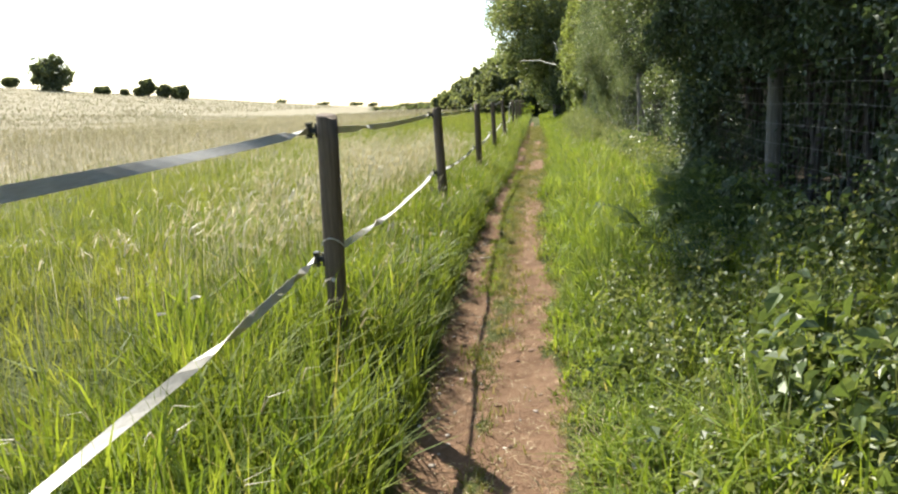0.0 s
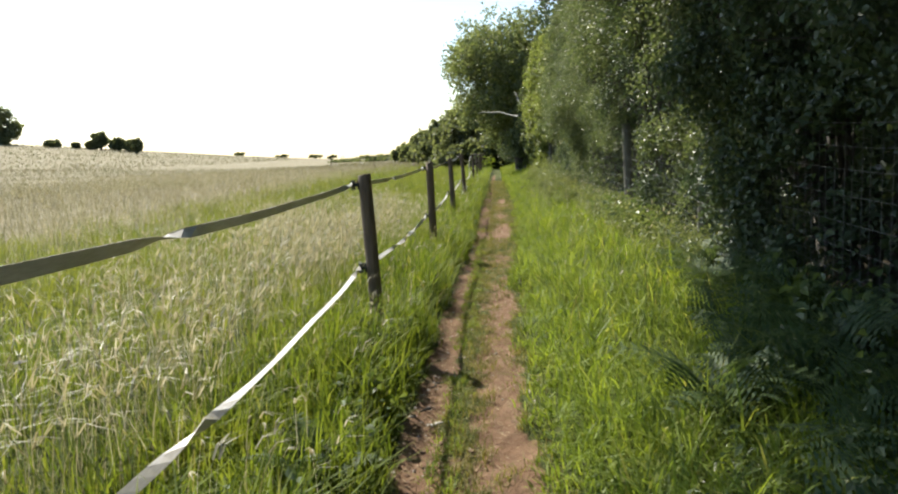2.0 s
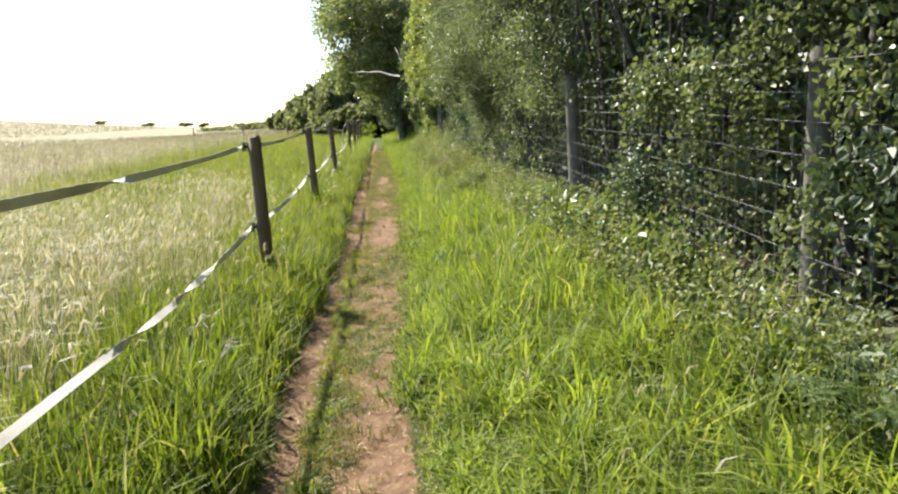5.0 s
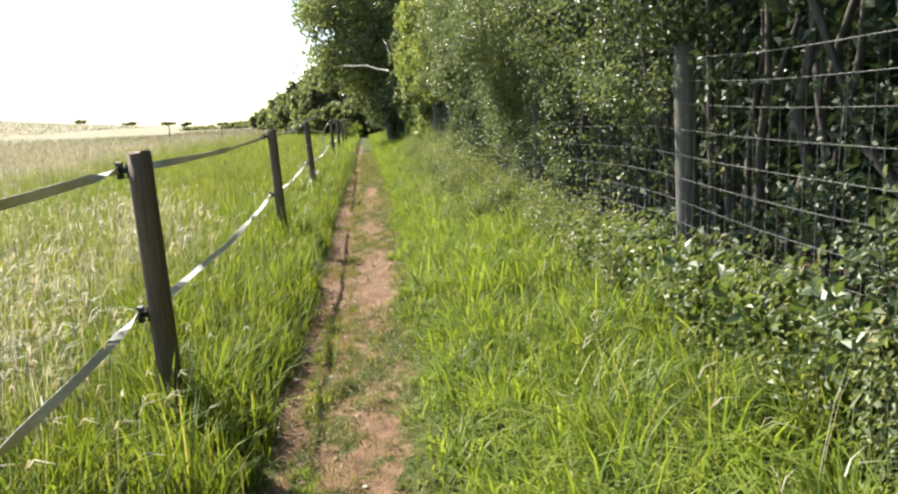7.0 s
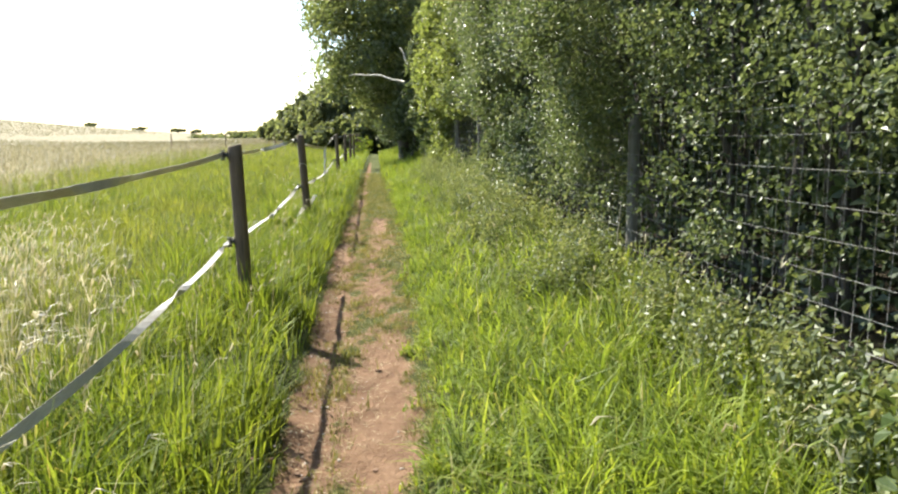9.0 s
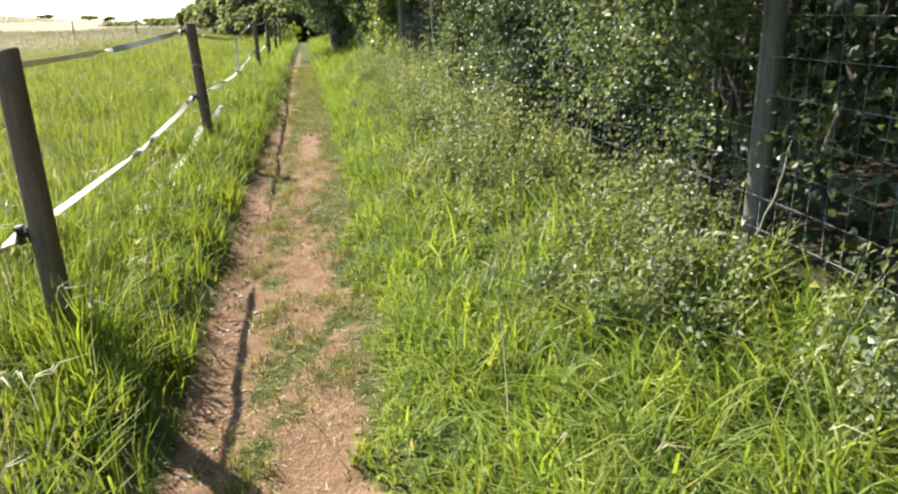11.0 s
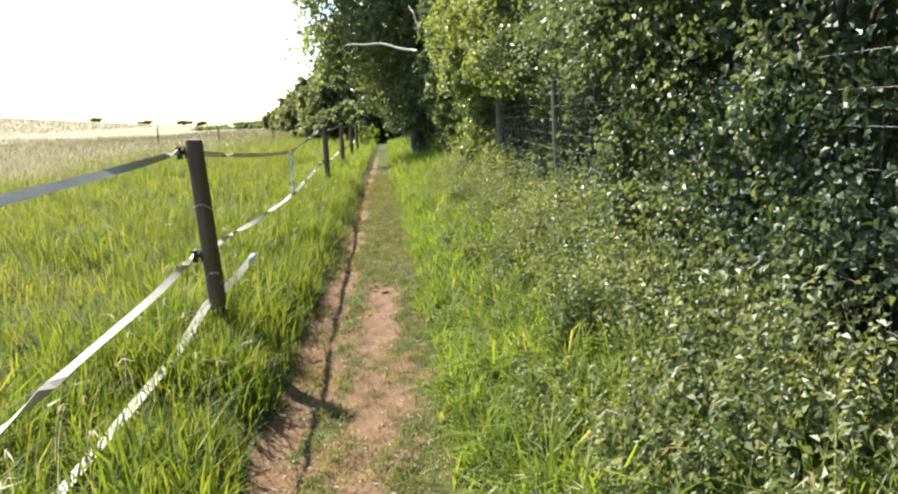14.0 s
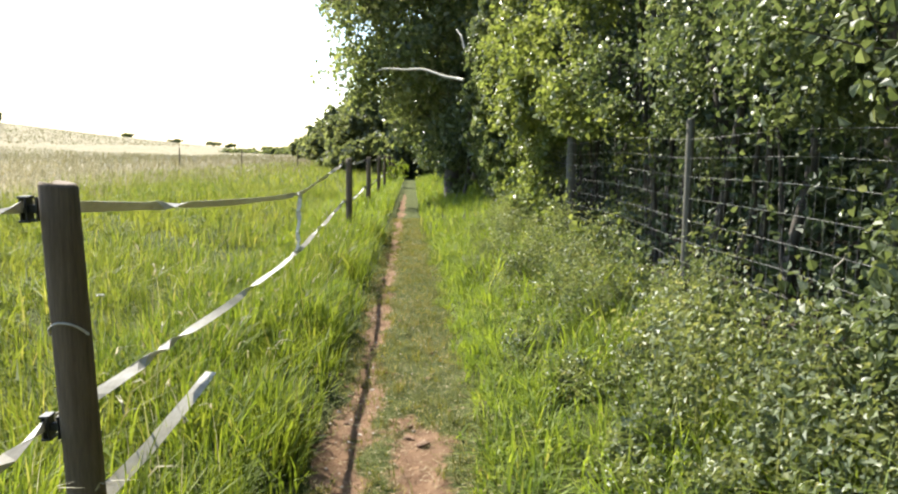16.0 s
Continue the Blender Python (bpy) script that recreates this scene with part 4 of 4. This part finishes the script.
chunks = []
wx, wy = scatter(0.95, 1.95, 3.2, 5.9, 300)
stalks(wx, wy, rng.uniform(0.12, 0.42, 300), 6, 0.088, chunks)
wx, wy = scatter(1.55, 1.86, 13.2, 17.6, 190)
stalks(wx, wy, rng.uniform(0.2, 0.46, 190), 6, 0.078, chunks)
wx, wy = scatter(1.35, 1.86, 6.2, 9.6, 120)
stalks(wx, wy, rng.uniform(0.2, 0.5, 120), 6, 0.07, chunks)
wx, wy = scatter(-0.95, -0.6, 6.0, 11.0, 60)
stalks(wx, wy, rng.uniform(0.12, 0.3, 60), 5, 0.06, chunks)
wx, wy, way, big = tufted(0.34, 1.05, 3.2, 8.6, 460, 10, 0.07)
stalks(wx, wy, rng.uniform(0.06, 0.2, len(wx)) * big, 5, 0.05, chunks)
stuff("broad_leaf_weeds", chunks, dock_leaf, "broad heart-shaped bindweed and dock leaves in verge", "weeds")


# ---------------------------------------------------------------- grass
def build_grass():
    chunks = []
    # verge under the tape fence
    x, y, way, big = tufted(-1.75, -0.48, 2.5, 36, 70000, 34, 0.06, (0.5, 1.65))
    ok = x < left_edge(y) - 0.015
    x, y, way, big = x[ok], y[ok], way[ok], big[ok]
    h = rng.uniform(0.16, 0.36, len(x)) * big * (0.85 + 0.3 * wob(x, y, 1.2)) * (0.95 + 0.15 * step(0.0, 0.25, left_edge(y) - x)) * (1 + 0.35 * step(8.5, 6.5, y))
    way = np.where(rng.random(len(x)) < 0.2, rng.normal(-0.1, 0.8, len(x)), way)
    for lot, lv in ((slice(0, None, 2), 3), (slice(1, None, 2), 2)):
        m = len(x[lot])
        chunks.append(blades(on_land(x[lot], y[lot]), h[lot], rng.uniform(0.005, 0.015, m), rng.uniform(0.08, 0.85, m), way[lot], lv))
    # taller tufts left uncut round the fence posts
    for py, px, *_ in POSTS[1:9]:
        a = rng.uniform(0, 6.28, 240)
        q = rng.uniform(0.06, 0.27, 240)
        x, y = px + q * np.cos(a), py + q * np.sin(a)
        chunks.append(blades(on_land(x, y), rng.uniform(0.2, 0.5, 240), rng.uniform(0.005, 0.013, 240), rng.uniform(0.1, 0.9, 240), a + rng.normal(0, 0.5, 240), 3))
    stuff("shaded_bank_grass", chunks, shaded_bank_grass, "coarse tussocky green grass under the tape fence", "grass")
    # verge on the hedge side
    chunks = []
    x, y, way, big = tufted(0.1, 1.95, 2.5, 37, 96000, 36, 0.06, (0.5, 1.75))
    ok = (x > right_edge(y) + 0.03 - 0.2 * np.clip(wob(x * 2, y * 2.5, 1.6), 0, 0.8)) & (rng.random(len(x)) < np.where(y < 12, 0.75 + 0.25 * step(1.1, 0.5, x), np.where(y > 21.5, 0.6 + 0.4 * step(1.1, 0.55, x), 1.0)))
    x, y, way, big = x[ok], y[ok], way[ok], big[ok]
    h = rng.uniform(0.1, 0.32, len(x)) * big ** 0.9 * (0.32 + 0.74 * step(-0.12, 0.5, x - right_edge(y))) * (0.95 + 0.35 * wob(x, y, 1.0))
    way = np.where(rng.random(len(x)) < 0.15, rng.normal(math.pi, 0.9, len(x)), way)
    for lot, lv in ((slice(0, None, 2), 3), (slice(1, None, 2), 2)):
        m = len(x[lot])
        chunks.append(blades(on_land(x[lot], y[lot]), h[lot], rng.uniform(0.006, 0.015, m), rng.uniform(0.2, 1.25, m), way[lot], lv))
    # low undergrowth between the tussocks
    x, y = scatter(0.25, 1.95, 2.5, 36, 42000)
    ok = x > right_edge(y) + 0.05
    x, y = x[ok], y[ok]
    chunks.append(blades(on_land(x, y), rng.uniform(0.05, 0.15, len(x)), rng.uniform(0.006, 0.014, len(x)), rng.uniform(0.3, 1.6, len(x)), None, 2))
    # line of grass left between the two worn tracks
    x, y, way, big = tufted(-0.40, -0.26, 6.5, 19.0, 7000, 20, 0.022, (0.5, 1.3))
    ok = wob(y, x * 0.2, 1.3) > np.where((y > 8.5) & (y < 18), -0.4, 0.1)
    x, y, way, big = x[ok], y[ok], way[ok], big[ok]
    chunks.append(blades(on_land(x, y, 0.004), rng.uniform(0.02, 0.085, len(x)) * big, rng.uniform(0.003, 0.007, len(x)), rng.uniform(0.2, 1.2, len(x)), way, 2))
    # farther verges
    for x0, x1 in ((-1.9, -0.45), (0.2, 2.4)):
        x, y = scatter(x0, x1, 36, 75, 9000)
        chunks.append(blades(on_land(x, y), rng.uniform(0.15, 0.45, len(x)), 0.018, rng.uniform(0.1, 0.8, len(x)), None, 2))
    stuff("verge_grass", chunks, grass_verge, "long lush green grass arching over the path edges", "grass")

    # low growth on the path itself
    x, y, way, big = tufted(-0.55, 0.48, 3, 40, 105000, 18)
    p = bare(x, y)
    ok = (p + 0.3 * rng.random(len(x)) < 0.6) & (x > left_edge(y) - 0.02) & (x < right_edge(y) + 0.08)
    x, y, big = x[ok], y[ok], big[ok]
    a = blades(on_land(x, y, 0.004), rng.uniform(0.015, 0.065, len(x)) * big ** 2 * (1 + 0.8 * np.clip(wob(x * 4, y * 3, 2.1), 0, 1)), rng.uniform(0.0035, 0.007, len(x)), rng.uniform(0.3, 1.2, len(x)), None, 2)
    x, y, way, big = tufted(-0.36, -0.18, 6, 40, 13000, 16)
    ok = wob(y, x, 1.3) > np.where((y > 8.5) & (y < 18.5), -0.45, 0.05)
    x, y = x[ok], y[ok]
    b = blades(on_land(x, y, 0.004), rng.uniform(0.02, 0.09, len(x)), 0.005, rng.uniform(0.2, 1.0, len(x)), None, 2)
    stuff("path_turf", [a, b], turf_mat, "short trodden grass growing in patches on path", "grass")

    # meadow strip by the fence
    chunks = []
    x, y, way, big = tufted(-9.5, -1.3, 1.5, 48, 84000, 16, 0.08, (0.5, 1.6))
    ok = rng.random(len(x)) > 0.75 * ripeness(x, y)
    x, y, way, big = x[ok], y[ok], way[ok], big[ok]
    far = step(6, 40, np.hypot(x, y - 8))
    chunks.append(blades(on_land(x, y), rng.uniform(0.2, 0.46, len(x)) * big ** 0.6 * (0.9 + 0.35 * wob(x, y, 0.7)), rng.uniform(0.005, 0.013, len(x)) * (1 + far), rng.uniform(0.1, 1.0, len(x)), way, 2))
    x, y, way, big = tufted(-6.0, -1.4, 3, 32, 38000, 14, 0.06)
    chunks.append(blades(on_land(x, y), rng.uniform(0.16, 0.42, len(x)) * big, rng.uniform(0.004, 0.009, len(x)), rng.uniform(0.1, 0.9, len(x)), way, 2))
    x, y = scatter(-12, -1.5, 48, 95, 9000)
    chunks.append(blades(on_land(x, y), rng.uniform(0.2, 0.5, len(x)), 0.03, rng.uniform(0.1, 0.7, len(x)), None, 2))
    stuff("meadow_grass", chunks, grass_green, "tall bright green meadow grass beyond the tape fence", "grass")

    # ripe hay field
    chunks = []
    for x0, x1, y0, y1, n, w in ((-26, -4.5, 2, 60, 32000, 0.012), (-70, -20, 10, 130, 26000, 0.04), (-30, -6, 60, 150, 12000, 0.05), (-170, -60, 60, 240, 16000, 0.13)):
        x, y = scatter(x0, x1, y0, y1, n)
        ok = rng.random(len(x)) < ripeness(x, y)
        x, y = x[ok], y[ok]
        chunks.append(blades(on_land(x, y), rng.uniform(0.3, 0.62, len(x)), w * rng.uniform(0.7, 1.3, len(x)), rng.uniform(0.1, 0.8, len(x)), None, 2))
    stuff("hay_grass", chunks, grass_buff, "ripe straw-coloured hay grass covering the field", "grass")


build_grass()


def seed_heads(x, y, h, size):
    n = len(x)
    b = on_land(x, y)
    az = rng.normal(-0.6, 1.1, n)
    bend = rng.uniform(0.1, 0.45, n)
    out = [blades(b, h, 0.0035, bend, az, 3)]
    d = np.stack([np.cos(az), np.sin(az), np.zeros(n)], 1)
    tip = b + d * (bend * h)[:, None]
    tip[:, 2] += h * (1 - 0.45 * bend)
    for turn in (0.0, 1.5):
        out.append(blades(tip - np.array([0, 0, 0.01]), size, 0.008, rng.uniform(0.6, 1.6, n), az + rng.normal(0, 0.25, n) + turn * 0.15, 2))
    return out


chunks = []
x, y = scatter(-9, -1.25, 2, 42, 17000)
ok = wob(x, y * 0.8, 0.9) + 0.35 * step(4, 9, -x) - 0.75 * step(19, 25, y) * step(9, 5, -x) - 0.5 * step(-2.0, -1.4, x) * step(13, 9, y) - 0.3 * step(20, 14, y) * step(8, 5, -x) > 0.10
chunks += seed_heads(x[ok], y[ok], rng.uniform(0.42, 0.75, ok.sum()), rng.uniform(0.07, 0.13, ok.sum()))
x, y = scatter(-5.0, -1.4, 6.0, 24, 9500)
ok = (np.exp(-((x + 2.3) / 0.9) ** 2 - ((y - 13.0) / 3.2) ** 2) + 0.9 * np.exp(-((x + 2.0) / 0.6) ** 2 - ((y - 8.2) / 1.3) ** 2)) * (1 + wob(x, y, 1.3)) > rng.random(len(x)) * 0.9
chunks += seed_heads(x[ok], y[ok], rng.uniform(0.4, 0.68, ok.sum()), rng.uniform(0.11, 0.19, ok.sum()))
x, y = scatter(-24, -6, 3, 60, 12000)
ok = rng.random(len(x)) < ripeness(x, y)
chunks += seed_heads(x[ok], y[ok], rng.uniform(0.5, 0.85, ok.sum()), rng.uniform(0.1, 0.17, ok.sum()))
x, y, way, big = tufted(-4.2, -1.4, 13.5, 23, 3300, 9, 0.14)
ok = wob(x, y, 1.1) > -0.15 + 0.35 * step(19, 23, y)
chunks += seed_heads(x[ok], y[ok], rng.uniform(0.4, 0.72, ok.sum()), rng.uniform(0.09, 0.15, ok.sum()))
x, y = scatter(0.55, 1.8, 11, 24, 110)
chunks += seed_heads(x, y, rng.uniform(0.35, 0.7, 110), rng.uniform(0.06, 0.09, 110))
x, y = scatter(-1.35, -0.7, 3, 34, 420)
chunks += seed_heads(x, y, rng.uniform(0.35, 0.6, 420), rng.uniform(0.06, 0.1, 420))
stuff("grass_seed_heads", chunks, seed_pale, "pale feathery seed heads nodding over the grass", "grass")

# litter on the path
x, y = scatter(-0.6, 0.5, 3, 36, 19000)
ok = (x > left_edge(y) - 0.02) & (x < right_edge(y) + 0.12) & (wob(x, y, 1.4) > -0.45)
x, y = x[ok], y[ok]
sx, sy, sway, sbig = tufted(0.24, 0.6, 3.0, 5.4, 420, 20, 0.05)
stuff("dry_litter", [blades(on_land(sx, sy), rng.uniform(0.06, 0.2, len(sx)), 0.005, rng.uniform(0.4, 1.4, len(sx)), sway, 3), blades(on_land(x, y, -0.004), rng.uniform(0.006, 0.014, len(x)), rng.uniform(0.003, 0.006, len(x)), rng.uniform(2.0, 5.0, len(x)), None, 2)], straw,
      "pale dry grass clippings strewn on the bare path", "litter")


def pebbles(n, lo, hi, mat, name, label, x0=-0.55, x1=0.3):
    chunks = []
    bm = bmesh.new()
    bmesh.ops.create_icosphere(bm, subdivisions=1, radius=1.0)
    v0 = np.array([w.co[:] for w in bm.verts])
    f0 = np.array([[w.index for w in f.verts] for f in bm.faces])
    bm.free()
    for _ in range(n):
        y = rng.uniform(3.5, 33)
        x = rng.normal(float(left_edge(y)) + 0.14, 0.09) if rng.random() < 0.6 else rng.uniform(x0, x1)
        s = rng.uniform(lo, hi) * np.array([1, rng.uniform(0.6, 1.2), rng.uniform(0.35, 0.6)])
        v = v0 * s * (1 + rng.normal(0, 0.13, (len(v0), 1)))
        c, sn = math.cos(x * 90), math.sin(x * 90)
        v = v @ np.array([[c, -sn, 0], [sn, c, 0], [0, 0, 1]])
        chunks.append((v + np.array([x, y, float(land(x, y)) + s[2] * 0.3]), [f0]))
    stuff(name, chunks, mat, label, "stones")


pebbles(620, 0.004, 0.014, stone_mat, "path_pebbles", "small pale pebbles scattered on the earth path")
pebbles(330, 0.007, 0.024, clod_mat, "earth_clods", "crumbled red-brown clods of dry earth on path")


def build_scrap(name, label, category, x, y, length, width, turn, mat, squash=0.3, bend=0.012):
    """A twig, chip or small stone lying on the path: a tapered, flattened, crooked sliver."""
    k = np.random.default_rng(int(abs(x) * 1000 + y * 100))
    s = np.linspace(-0.5, 0.5, 8)
    p = np.stack([s * length, k.normal(0, bend, 8), np.zeros(8)], 1)
    v, f = tube(p, width * 0.5 * (1 - (2 * s) ** 4 * 0.75) * k.uniform(0.8, 1.15, 8), 7)
    v = v * np.array([1, 1, squash])
    ob = new(name, mesh_of(name, v, f, mat, True))
    ob.matrix_basis = pose(x, y, float(land(x, y)) + width * 0.5 * squash * 0.7, 0, 0, turn)
    tagged(ob, label, category, "bits lying on the path")


for cx, cy, cl, cw, ct in ((-0.41, 9.14, 0.11, 0.03, 25), (-0.55, 9.73, 0.05, 0.022, -20), (-0.57, 9.3, 0.04, 0.02, 60), (0.12, 9.65, 0.05, 0.03, 70), (-0.5, 12.2, 0.045, 0.02, 15),
                           (-0.48, 16.7, 0.05, 0.02, -35), (-0.45, 17.3, 0.06, 0.018, 40)):
    build_scrap("bark_chip", "pale bleached bark chip lying on bare earth", "bark chip", cx, cy, cl, cw, ct, pale_wood)
for cx, cy, cl, cw, ct in ((-0.46, 9.95, 0.17, 0.012, 50), (-0.49, 9.45, 0.1, 0.012, 35), (-0.42, 23.6, 0.12, 0.01, 65), (0.15, 14.2, 0.1, 0.01, -30), (-0.47, 27.6, 0.14, 0.012, 20)):
    build_scrap("twig", "thin dark dead twig lying on the path", "twig", cx, cy, cl, cw, ct, bark, 1.0)
for cx, cy, cl, cw, ct in ((0.32, 22.93, 0.11, 0.09, 20), (-0.30, 16.95, 0.08, 0.06, 0), (0.1, 27.5, 0.08, 0.05, 40), (0.02, 27.62, 0.05, 0.04, 10)):
    build_scrap("earth_lump", "crumbling red-brown lump of earth beside the path", "earth lump", cx, cy, cl, cw, ct, clod_mat, 0.45, 0.012)
